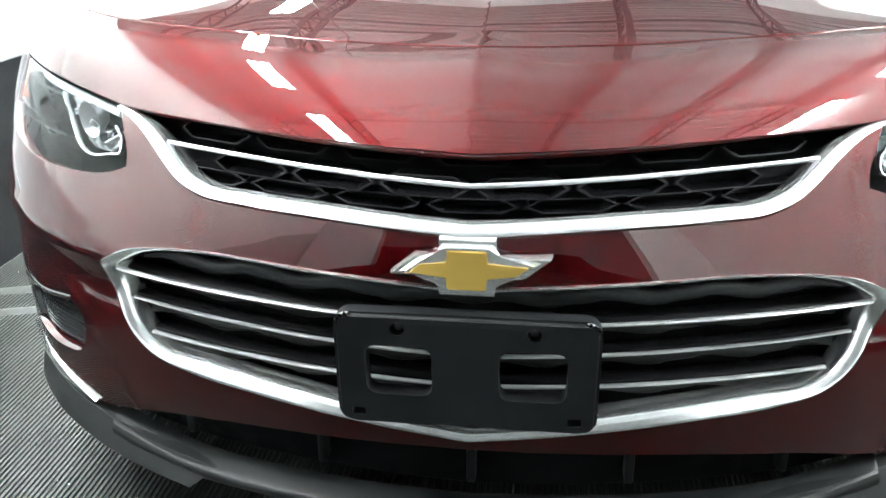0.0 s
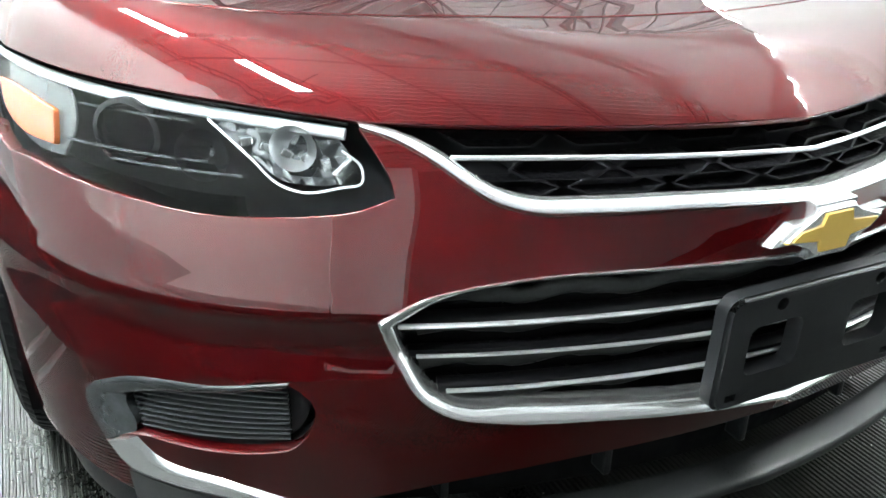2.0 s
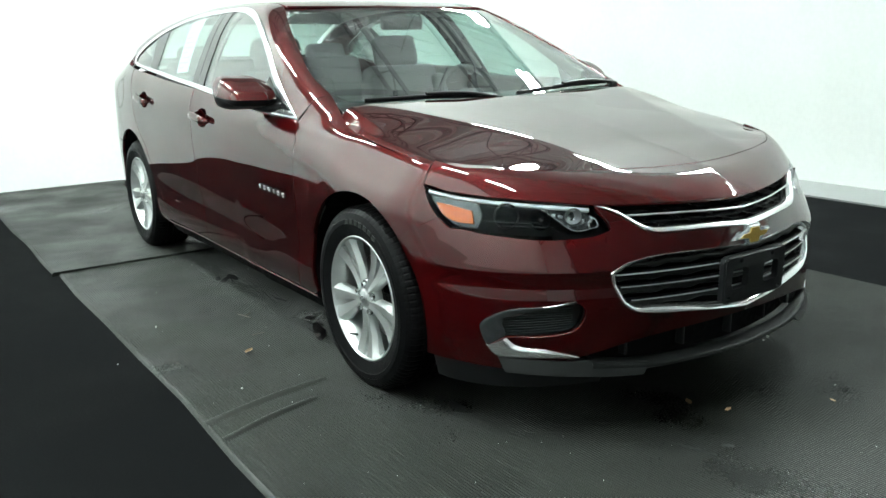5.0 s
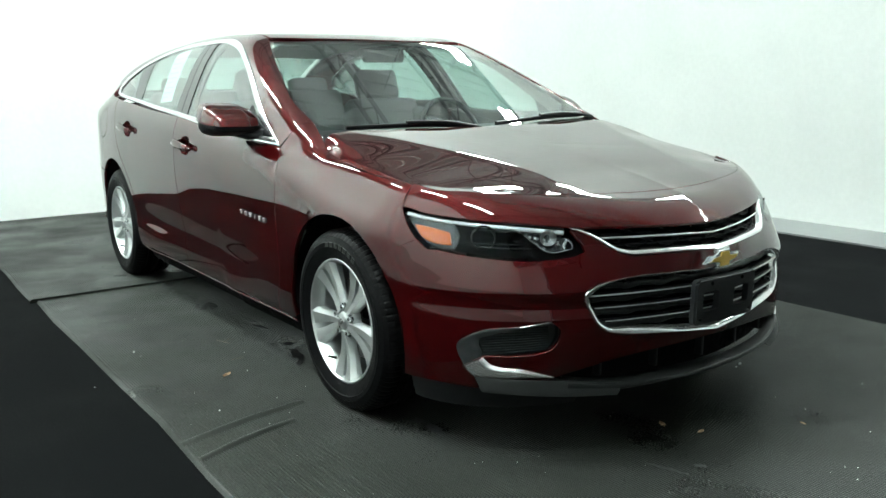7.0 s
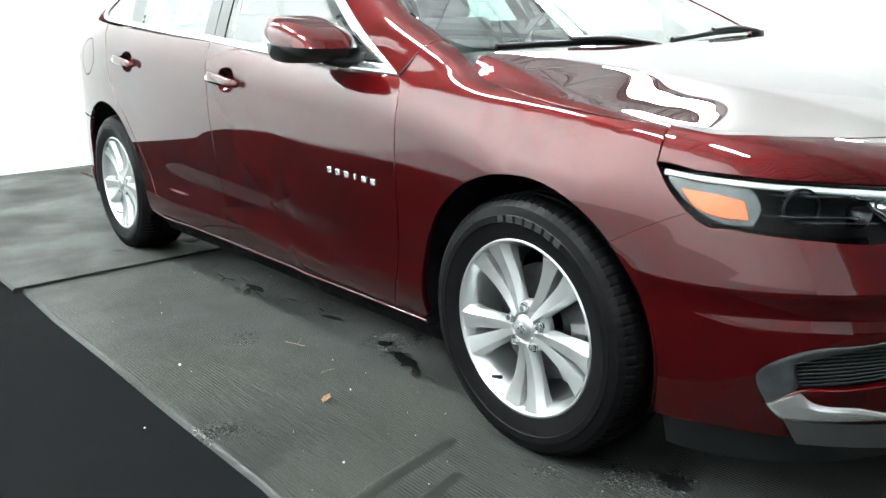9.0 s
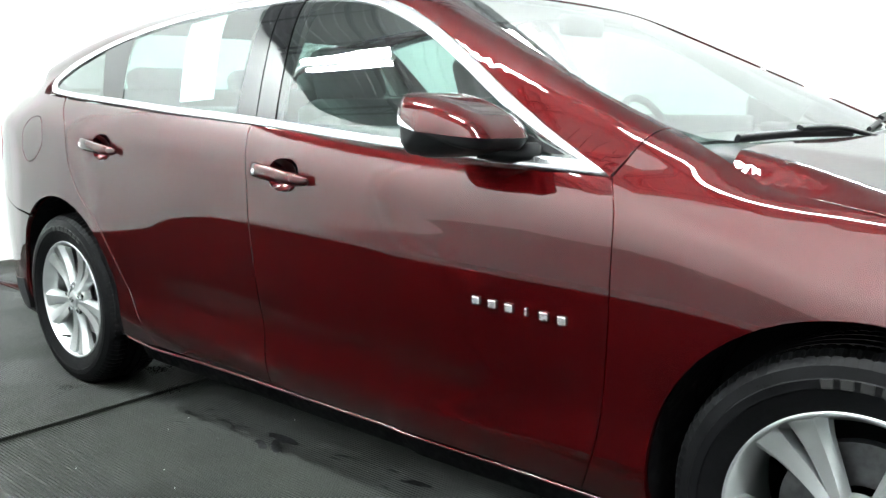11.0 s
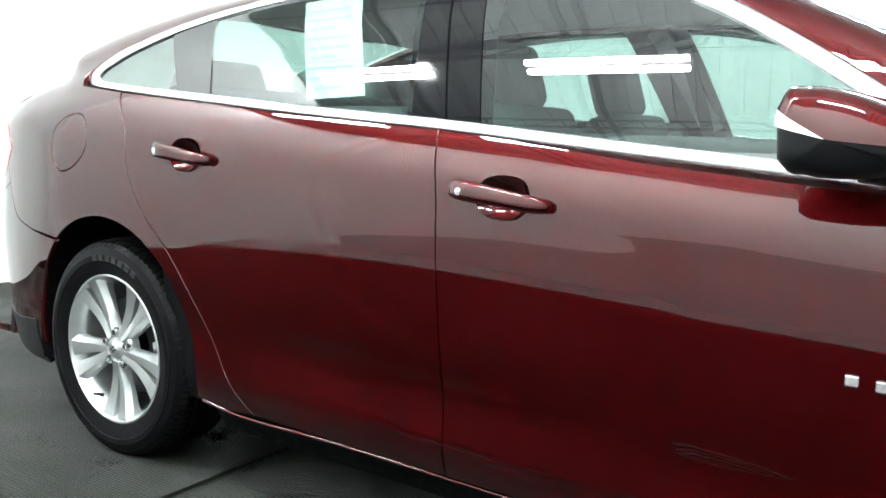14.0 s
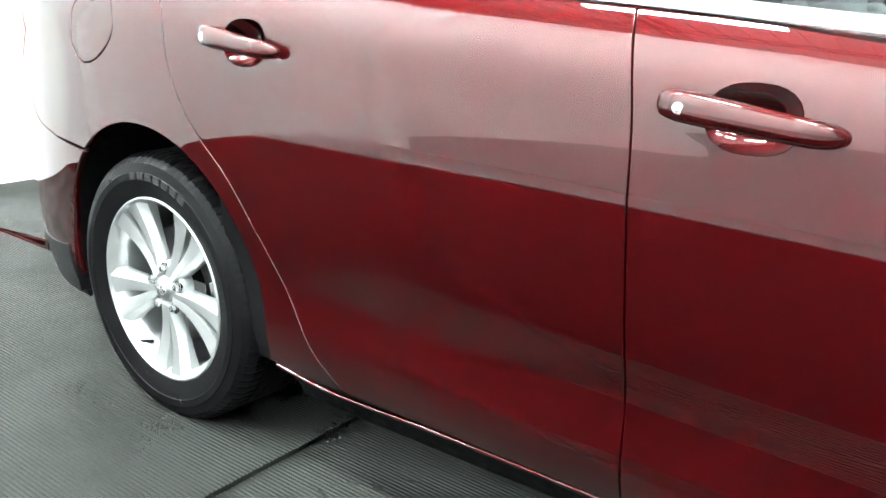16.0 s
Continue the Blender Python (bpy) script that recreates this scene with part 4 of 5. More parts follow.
# plate bracket
def bracket():
    zc, w, h = .482, .154, .076
    bm = bmesh.new()
    out = [(sx * (w - r * (1 - math.cos(a))), sz * (h - r * (1 - math.sin(a)))) for r in (.02,) for sx, sz, rng in ((1, 1, (0, 90)), (-1, 1, (90, 0)), (-1, -1, (0, 90)), (1, -1, (90, 0))) for a in np.radians(np.linspace(*rng, 6))]
    holes = []
    for cx in (-.078, .078):
        holes.append([(cx + sx * (.039 - .012 * (1 - math.cos(a))), .002 + sz * (.033 - .012 * (1 - math.sin(a)))) for sx, sz, rng in ((1, 1, (0, 90)), (-1, 1, (90, 0)), (-1, -1, (0, 90)), (1, -1, (90, 0))) for a in np.radians(np.linspace(*rng, 4))])
        holes.append([(cx + .0085 * math.cos(a), .058 + .0085 * math.sin(a)) for a in np.linspace(0, 2 * math.pi, 13)[:-1]])
        holes.append([(cx * 1.64 + .008 * u, -.058 + .005 * v) for u, v in ((1, 1), (-1, 1), (-1, -1), (1, -1))])
    loops = [np.array(out)] + [np.array(q) for q in holes]
    pts, lines = np.concatenate(loops), []
    s = 0
    for q in loops:
        lines += [(s + i, s + (i + 1) % len(q)) for i in range(len(q))]
        s += len(q)
    v2, _, tri, *_ = delaunay_2d_cdt([Vector(p) for p in pts], lines, [], 0, 1e-6)
    v2, tri = np.array([tuple(v) for v in v2]), np.array([list(t) for t in tri])
    tri = tri[within(v2[tri].mean(1), loops)]
    place = lambda p, d: (p[0], -.985 + d + .06 * p[1] * -.5 + .02 * abs(p[0]), zc + p[1])
    f = [bm.verts.new(place(p, 0)) for p in v2]
    b = [bm.verts.new(place(p, .022)) for p in v2]
    for t in tri:
        bm.faces.new([f[i] for i in t])
    for (i, j) in lines:
        bm.faces.new((f[i], f[j], b[j], b[i]))
    edge = [e for e in bm.edges if e.verts[0] in f[:len(out)] and e.verts[1] in f[:len(out)] and len(e.link_faces) == 2 and any(len(q.verts) == 4 for q in e.link_faces)]
    bmesh.ops.bevel(bm, geom=edge, offset=.005, segments=3, affect="EDGES")
    return bm


pb = part("plate_bracket", bracket(), BLACK, car, "empty black plastic plate bracket", 40)
for x in (-.078, .078):
    sc = lathe([(0, .004), (.005, .003), (.006, 0), (.006, -.01)], 12)
    bmesh.ops.rotate(sc, verts=sc.verts, matrix=Matrix.Rotation(radians(-90), 3, "Z"))
    bmesh.ops.translate(sc, verts=sc.verts, vec=(x, -.972, .538))
    part("bracket_screw", sc, STEEL, pb)

# headlights
LENS_LOOP = chain(on_front(lower, curve(LAMP_TOP, 24)), np.r_[on_front(lower, curve(LAMP_TOP, 24))[-1:], on_side(lower, [(-.345, .785)])], side_l(LAMP_BACK, 10),
                  on_side(lower, curve([(-.43, .692), (-.452, .675), (-.475, .664)], 6)), lamp_low3[::-1], front_l(LAMP_IN, 10)[::-1])


def headlight(mirror):
    flip = (lambda bm: mirrored(bm)) if mirror else (lambda bm: bm)
    back = sunk(lower, .07)
    house = part("headlight", mesh_from("headlight", [sheet(back, [settle(back, LENS_LOOP - np.array((.55, .83, 0)) * .05, (.55, .83, 0), .4)], (.55, .83, 0), h=.03, gap=0, fold=0)], mirror), DARK, car, "swept-back headlight with clear lens and amber corner")
    wall = bmesh.new()
    a = LENS_LOOP
    n = slope(lower, a)
    r = [[wall.verts.new(p) for p in a - n * d] for d in (.003, .035, .08)]
    for p, q in zip(r, r[1:]):
        for i in range(len(p)):
            j = (i + 1) % len(p)
            wall.faces.new((p[i], p[j], q[j], q[i]))
    part("headlight_housing", flip(wall), GLOSSY, house, "gloss black lamp housing", 60)
    part("headlight_lens", mesh_from("headlight_lens", [sheet(lower, [LENS_LOOP], (.55, .83, 0), h=.025, gap=.002, fold=.006, lift=.001)], mirror), LENS, house, "clear plastic lens").visible_shadow = False
    # light guide along the top edge
    g = curve(np.r_[on_front(lower, curve(LAMP_TOP, 24))[1::4], on_side(lower, [(-.40, .776), (-.362, .781)])], 60)
    g = g - slope(lower, g) * .015 - np.array((0, 0, .010))
    part("light_guide", flip(rod(g, .013, .016, lower)), RUNLIGHT, house, "pale running-light strip", 60)
    # inner reflector bowl with chrome frame
    f = sunk(lower, .022)
    frame_pts = on_front(f, curve([(-.625, .727), (-.592, .692), (-.570, .668), (-.553, .662), (-.512, .667), (-.492, .672), (-.490, .688), (-.505, .702)], 50))
    part("reflector_frame", flip(rod(frame_pts, .004, .008, f)), CHROME, house, "chrome reflector frame", 60)
    bowl_loop = on_front(sunk(lower, .040), curve([(-.622, .724), (-.588, .690), (-.566, .668), (-.545, .664), (-.500, .672), (-.494, .690), (-.508, .716), (-.56, .723)], 40, True)[:-1])
    v, fc, nn = sheet(sunk(lower, .040), [bowl_loop], (.4, .9, 0), h=.012, gap=0, fold=0)
    rnd = np.random.RandomState(3)
    v = v + nn * rnd.uniform(-.0025, .0025, (len(v), 1))
    fm = bpy.data.meshes.new("reflector_bowl")
    fm.from_pydata((v * ((-1, 1, 1) if mirror else (1, 1, 1))).tolist(), [], fc)
    part("reflector_bowl", fm, FACETS, house, "faceted bright reflector bowl")
    for z0, x0, x1 in ((.672, -.72, -.60), (.684, -.76, -.63), (.722, -.74, -.64)):
        q = on_front(sunk(lower, .03), curve([(x0, z0 + .006), (x1, z0)], 12))
        part("housing_step", flip(rod(q, .004, .02, sunk(lower, .03))), BEZEL, house)
    c = on_front(sunk(lower, .05), [(-.55, .70)])[0]
    for k, (dx, dz, rad, m) in enumerate(((.012, .006, .026, SATIN), (-.075, -.004, .030, GLOSSY))):
        bowl = lathe([(rad * u, .03 * u * u) for u in np.linspace(.05, 1, 7)], 20)
        bmesh.ops.rotate(bowl, verts=bowl.verts, matrix=Matrix.Rotation(radians(-122), 3, "Z"))
        pos = on_front(sunk(lower, .045 if k < 2 else .04), [(c[0] + dx, c[2] + dz)])[0]
        bmesh.ops.translate(bowl, verts=bowl.verts, vec=pos)
        part("reflector", flip(bowl), m, house, ("faceted chrome reflector", "dim projector bowl")[k], 60)
    for u in range(5):
        q = on_front(sunk(lower, .036), [(-.600 + .018 * u, .712 - .006 * u), (-.585 + .018 * u, .700 - .004 * u)])
        part("reflector_rib", flip(boxed(q.mean(0), (.014, .012, .010), .002, Matrix.Rotation(radians(20 * u), 4, "Y"))), CHROME, house)
    q = on_front(sunk(lower, .028), [(-.505, .682)])[0]
    part("reflector_blade", flip(boxed(q, (.030, .008, .016), .002, pose(0, 0, 0, 0, -25, 28))), CHROME, house, "bright reflector blade")
    # projector and its black surround
    pr = on_front(sunk(lower, .045), [(-.70, .705)])[0]
    ball = bmesh.new()
    bmesh.ops.create_uvsphere(ball, u_segments=24, v_segments=14, radius=.030, matrix=Matrix.Translation(pr))
    part("projector", flip(ball), LENS, house, "round projector lens", 80)
    ring = lathe([(.032, -.02), (.038, -.02), (.040, .01), (.034, .012)], 28)
    bmesh.ops.rotate(ring, verts=ring.verts, matrix=Matrix.Rotation(radians(-125), 3, "Z"))
    bmesh.ops.translate(ring, verts=ring.verts, vec=pr)
    part("projector_ring", flip(ring), GLOSSY, house, "satin projector ring", 50)
    # amber reflector at the outer corner
    amb = chain(on_side(lower, curve([(-.520, .722), (-.46, .734), (-.405, .740)], 8)), on_side(lower, curve([(-.405, .740), (-.440, .706), (-.48, .690), (-.535, .686)], 10)), on_side(lower, curve([(-.535, .686), (-.530, .70), (-.520, .722)], 6)))
    pale = on_side(lower, curve([(-.545, .674), (-.50, .676), (-.452, .694), (-.405, .730), (-.372, .764), (-.45, .762), (-.53, .742), (-.55, .71)], 40, True)[:-1])
    part("corner_reflector", mesh_from("corner_reflector", [sheet(lower, [pale], (.8, .6, 0), h=.02, gap=0, fold=.004, lift=-.020)], mirror), HAZE, house, "pale grey reflector at the outer corner")
    part("amber_corner", mesh_from("amber_corner", [sheet(lower, [amb], (.8, .6, 0), h=.02, gap=0, fold=.01, lift=-.012)], mirror), AMBER, house, "amber side reflector")


headlight(False)
headlight(True)

# fog vents, blades and lip
def vent(mirror):
    flip = (lambda bm: mirrored(bm)) if mirror else (lambda bm: bm)
    way = (.65, .76, 0)
    f = sunk(lower, .035)
    outline = on_front(f, curve(FOG, 60, True)[:-1])
    base = part("bumper_vent", mesh_from("bumper_vent", [sheet(f, [outline], way, h=.03, gap=-.006, fold=0)], mirror), BLACK, car, "black ribbed vent in the bumper corner with chrome-edged bezel")
    wall = bmesh.new()
    n = slope(lower, fog3)
    r = [[wall.verts.new(p) for p in fog3 - n * d] for d in (.002, .04)]
    for i in range(len(fog3)):
        j = (i + 1) % len(fog3)
        wall.faces.new((r[0][i], r[0][j], r[1][j], r[1][i]))
    part("vent_wall", flip(wall), BLACK, base, "", 60)
    up = on_front(lower, curve([(-.593, .462), (-.66, .448), (-.757, .428), (-.783, .408), (-.801, .379), (-.799, .350), (-.787, .313)], 60))
    dn = on_front(sunk(lower, .010), curve([(-.602, .445), (-.66, .432), (-.735, .410), (-.755, .398), (-.757, .385), (-.750, .355), (-.752, .341)], 60))
    part("vent_bezel", flip(band(up, dn, lower, .004, .012, 60)), BEZEL, base, "glossy grey bezel round the vent", 50)
    for k in range(11):
        z = .355 + k * .0082
        left = -.74 - .010 * (k / 10)
        p = on_front(sunk(lower, .026), curve([(left, z - .004), (-.68, z + .004), (-.590 - .0 * k, z + .016 - .001 * k)], 12))
        part("vent_slat", flip(rod(p, .0030, .010, f)), BEZEL, base)
    a = on_front(lower, curve([(-.752, .341), (-.737, .322), (-.665, .308), (-.583, .284)], 40))
    b = on_front(lower, curve([(-.788, .311), (-.768, .280), (-.72, .275), (-.66, .278), (-.583, .279)], 40))
    part("chrome_blade", flip(band(a, b, lower, .007, .012, 60)), CHROME, car, "bright chrome blade below the bumper vent", 50)
    a = on_front(sunk(lower, -.006), even(np.array([(-.768, .278), (-.70, .274), (-.575, .268), (-.483, .257), (-.366, .243)]), .02, False))
    b = on_front(sunk(lower, -.034), even(np.array([(-.762, .234), (-.70, .231), (-.58, .224), (-.48, .218), (-.405, .213)]), .02, False))
    part("corner_lip", flip(band(a, b, lower, .001, .02, 50)), TRIM, car, "grey plastic lip at the bumper corner", 25)


vent(False)
vent(True)


def valance(mirror):
    """Black plastic edge below the painted bumper corner, in front of the wheel."""
    f = sunk(lower, .014)
    top = np.r_[on_side(f, np.array([(-.40, .252), (-.52, .256)])), on_front(f, np.array([(-.755, .252), (-.66, .252), (-.50, .25)]))]
    low = np.r_[on_front(f, np.array([(-.50, .185), (-.66, .172), (-.745, .168)])), on_side(f, np.array([(-.50, .165), (-.40, .165)]))]
    panel("lower_valance", f, [even(np.r_[top, low], .03)], (.72, .69, 0), BLACK, car, mirror=mirror, label="black plastic edge under the bumper", h=.03, gap=0, fold=.01)


valance(False)
valance(True)
a = on_front(sunk(lower, .0), double(curve([(0, .252), (-.2, .250), (-.4, .254), (-.55, .275)], 40))) + np.array((0, .022, 0))
b = on_front(sunk(lower, -.012), double(curve([(0, .242), (-.2, .240), (-.4, .242), (-.55, .262)], 40)))
c = on_front(sunk(lower, -.016), double(curve([(0, .226), (-.2, .225), (-.4, .225), (-.55, .236)], 40)))
part("front_lip", band(a, b, lower, .002, .004, 100), TRIM, car, "dark grey plastic front lip shelf", 40)
part("lip_face", band(b, c, lower, .004, .015, 100), TRIM, car, "dark grey plastic front lip", 40)
for x in (-.42, -.21, 0, .21, .42):
    p = on_front(sunk(lower, .03), [(x, .30)])[0]
    part("intake_strut", boxed(p + np.array((0, .02, 0)), (.012, .03, .075), .004), BLACK, car)

# cowl, wipers
cowl_skin = sunk(hood_skin, .016)
front = curve([(-.772, .285), (-.6, .25), (-.4, .222), (0, .192)], 14)
rear = curve([(-.74, .40), (-.6, .355), (-.4, .32), (0, .30)], 14)
loop = np.r_[front, (front * (-1, 1))[::-1][1:], (rear * (-1, 1)), rear[::-1][1:]]
panel("cowl_panel", cowl_skin, [on_top(cowl_skin, loop)], (0, 0, -1), BLACK, car, label="black plastic cowl below the windshield", h=.04, gap=0, fold=.004)


def wiper(x0, x1, z0, z1):
    """A blade on the glass with its arm and pivot."""
    p = on_front(sunk(upper, -.012), curve([(x0, z0), ((x0 + x1) / 2, (z0 + z1) / 2 + .005), (x1, z1)], 24))
    root = part("wiper", rod(p, .012, .018, upper), BLACK, car, "black wiper at rest", 60)
    e = (p[-1] - p[0]) / np.linalg.norm(p[-1] - p[0])
    a = p[0] + np.array((0, -.03, -.004)) - e * .03
    arm = curve([a, p[5] + np.array((0, -.012, .014)), p[12] + np.array((0, -.004, .012))], 16)
    part("wiper_arm", rod(arm, .018, .012, normals=(0, -.4, .9)), BLACK, root, "", 60)
    part("wiper_pivot", boxed(a - np.array((0, 0, .012)), (.040, .04, .03), .014, None, 3), BLACK, root, "", 60)


wiper(-.12, -.66, 1.002, 1.008)
wiper(.66, .04, 1.022, 1.004)

# windshield, roof, rear window, boot
ws = on_front(upper, np.r_[curve(double([(0, .995), (-.35, .997), (-.62, 1.002), (-.70, 1.010)]), 34), (ws_side := curve([(.70, 1.010), (.742, 1.035), (.744, 1.09), (.690, 1.203), (.630, 1.303), (.588, 1.360), (.562, 1.383)], 26))[1:], curve([(.562, 1.383), (.3, 1.392), (0, 1.394), (-.3, 1.392), (-.562, 1.383)], 30)[1:], (ws_side * (-1, 1))[::-1][1:-1]])
panel("windshield", upper, [ws], (0, .9, -.43), SCREEN, car, label="large tinted windshield", h=.05, gap=.004, fold=.005, lift=-.004)
rf = on_top(upper, np.r_[curve([(-.555, 1.225), (-.3, 1.180), (0, 1.165), (.3, 1.180), (.555, 1.225)], 24), curve([(.56, 1.23), (.562, 1.9), (.552, 2.5), (.527, 2.75)], 20), curve([(.52, 2.75), (.3, 2.80), (0, 2.82), (-.3, 2.80), (-.52, 2.75)], 20)[1:], curve([(-.527, 2.75), (-.552, 2.5), (-.562, 1.9), (-.56, 1.23)], 20)[:-1]])
panel("roof", upper, [rf], (0, 0, -1), PAINT, car, h=.06)
bw = on_top(upper, np.r_[curve([(-.50, 2.77), (0, 2.835), (.50, 2.77)], 20), curve([(.52, 2.80), (.62, 3.30)], 8), curve([(.60, 3.33), (0, 3.42), (-.60, 3.33)], 20), curve([(-.62, 3.30), (-.52, 2.80)], 8)])
panel("rear_window", upper, [bw], (0, 0, -1), GLASS, car, h=.06, gap=.003, fold=.005, lift=-.004)
bt = on_top(whole, np.r_[curve([(-.62, 3.36), (0, 3.44), (.62, 3.36)], 20), curve([(.67, 3.48), (.66, 4.3)], 8), curve([(.6, 3.82), (0, 3.90), (-.6, 3.82)], 20), curve([(-.66, 4.3), (-.67, 3.48)], 8)])
panel("boot_lid", whole, [bt], (0, 0, -1), PAINT, car, h=.06)


def rear_end(mirror):
    loop = chain(on_side(lower, arc(2.829, ARCH_R, 50, -8)), on_side(lower, np.array([(3.30, .22), (3.55, .24), (3.75, .27)])), side_l([(3.75, .27), (3.80, .50), (3.78, .72)], 8), side_l([(3.78, .72), (3.50, .80)], 4), side_l([(3.50, .80), (3.42, .70), (3.25, .66)], 8))
    panel("rear_bumper", lower, [loop], (.85, -.5, 0), PAINT, car, mirror=mirror, h=.03)
    lp = chain(side_l([(3.46, .92), (3.60, .82), (3.70, .80)], 8), side_l([(3.70, .80), (3.74, .9), (3.70, 1.0)], 6), side_l([(3.70, 1.0), (3.56, 1.0), (3.46, .92)], 8))
    panel("tail_lamp", sunk(lower, -.004), [lp], (.85, -.5, 0), REDLENS, car, mirror=mirror, label="red tail lamp", h=.03)
    lp = chain(side_l([(3.27, .36), (3.5, .33), (3.74, .33)], 8), on_side(lower, np.array([(3.74, .33), (3.72, .22)])), side_l([(3.72, .22), (3.5, .20), (3.25, .20)], 8))
    panel("rear_valance", sunk(lower, -.006), [lp], (.85, -.5, 0), BLACK, car, mirror=mirror, label="black plastic rear valance", h=.03)
    lp = chain(side_w([(3.52, 1.09), (3.56, .98), (3.50, .80)], 10), side_w([(3.50, .80), (3.78, .72)], 4), side_w([(3.78, .72), (3.80, .9), (3.74, 1.05)], 8))
    panel("rear_corner", whole, [lp], (.8, -.5, -.2), PAINT, car, mirror=mirror, h=.03)


rear_end(False)
rear_end(True)
tf = np.r_[curve([(-.70, .27), (-.70, 1.06)], 8), curve([(-.70, 1.06), (.70, 1.06)], 12)[1:], curve([(.70, 1.06), (.70, .27)], 8)[1:], curve([(.70, .27), (-.70, .27)], 12)[1:-1]]
tp = settle(lower, np.c_[tf[:, 0], np.full(len(tf), 4.3), tf[:, 1]], (0, -1, 0), 1.2)
panel("tail_panel", lower, [tp], (0, -1, 0), PAINT, car, h=.08, gap=0)

# underbody and wheel wells
part("underbody", boxed((0, 1.55, .25), (1.16, 3.9, .10), .03), DARK, car)
part("engine_bay", boxed((0, -.10, .50), (1.06, 1.05, .44), .04), DARK, car)
part("boot_floor", boxed((0, 3.25, .50), (1.06, .9, .5), .04), DARK, car)


def well(cy, r):
    bm = bmesh.new()
    rows = []
    for x in (-.55, -.880):
        rows.append([bm.verts.new((x, cy + (r + .006) * math.cos(a), .335 + (r + .006) * math.sin(a))) for a in np.radians(np.linspace(-14, 194, 40))])
    for i in range(39):
        bm.faces.new((rows[0][i], rows[0][i + 1], rows[1][i + 1], rows[1][i]))
    bm.faces.new(rows[0])
    return bm


both("wheel_well", lambda: well(0, ARCH_F), DARK, "", 40)
both("wheel_well", lambda: well(2.829, ARCH_R), DARK, "", 40)


# ---- wheels ----
def tyre_mesh():
    side = [(.222, -.004), (.232, -.012), (.250, -.019), (.272, -.024), (.274, -.0262), (.290, -.0262), (.292, -.024), (.312, -.018), (.326, -.006), (.333, .010)]
    tread = []
    for k in range(5):
        a = .016 + k * .036
        tread += [(.3352, a), (.3358, a + .027), (.3270, a + .028), (.3270, a + .035)]
    prof = side + tread[:-2] + [(.333, .190), (.326, .205), (.300, .220), (.26, .222), (.222, .205)]
    steps = 360
    bm = bmesh.new()
    rings = []
    for k in range(steps):
        a = 2 * math.pi * k / steps
        notch = k % 4 == 0
        rings.append([bm.verts.new((x, (r - (.0024 if notch and (.322 < r and (x < .045 or x > .15)) else 0)) * math.cos(a), (r - (.0024 if notch and (.322 < r and (x < .045 or x > .15)) else 0)) * math.sin(a))) for r, x in prof])
    for k in range(steps):
        p, q = rings[k], rings[(k + 1) % steps]
        for i in range(len(prof) - 1):
            bm.faces.new((p[i], p[i + 1], q[i + 1], q[i]))
    return bm


def spoke(angle, sign):
    """One of a pair of faceted spokes."""
    bm = bmesh.new()
    rows = []
    for t in np.linspace(0, 1, 9):
        r = .040 + t * .178
        a = radians(angle + sign * (10.6 + 1.0 * t * t))
        wide = .0095 + .0180 * t ** .8 + (.006 * max(0, t - .78) / .22)
        face = -.002 - .008 * t ** 1.5 + .010 * math.sin(math.pi * t)
        c, s = math.cos(a), math.sin(a)
        tip = .35 * sign
        lo, hi = (.018, .004) if sign < 0 else (.004, .018)
        sect = [(-wide * 1.05, .036), (-wide, face + lo), (-.1 * wide + tip * wide, face), (.1 * wide + tip * wide, face), (wide, face + hi), (wide * 1.05, .036)]
        rows.append([bm.verts.new((x, r * c - u * s, r * s + u * c)) for u, x in sect])
    for p, q in zip(rows, rows[1:]):
        for i in range(5):
            bm.faces.new((p[i], p[i + 1], q[i + 1], q[i]))
    bm.faces.new(rows[0]), bm.faces.new(rows[-1][::-1])
    return bm


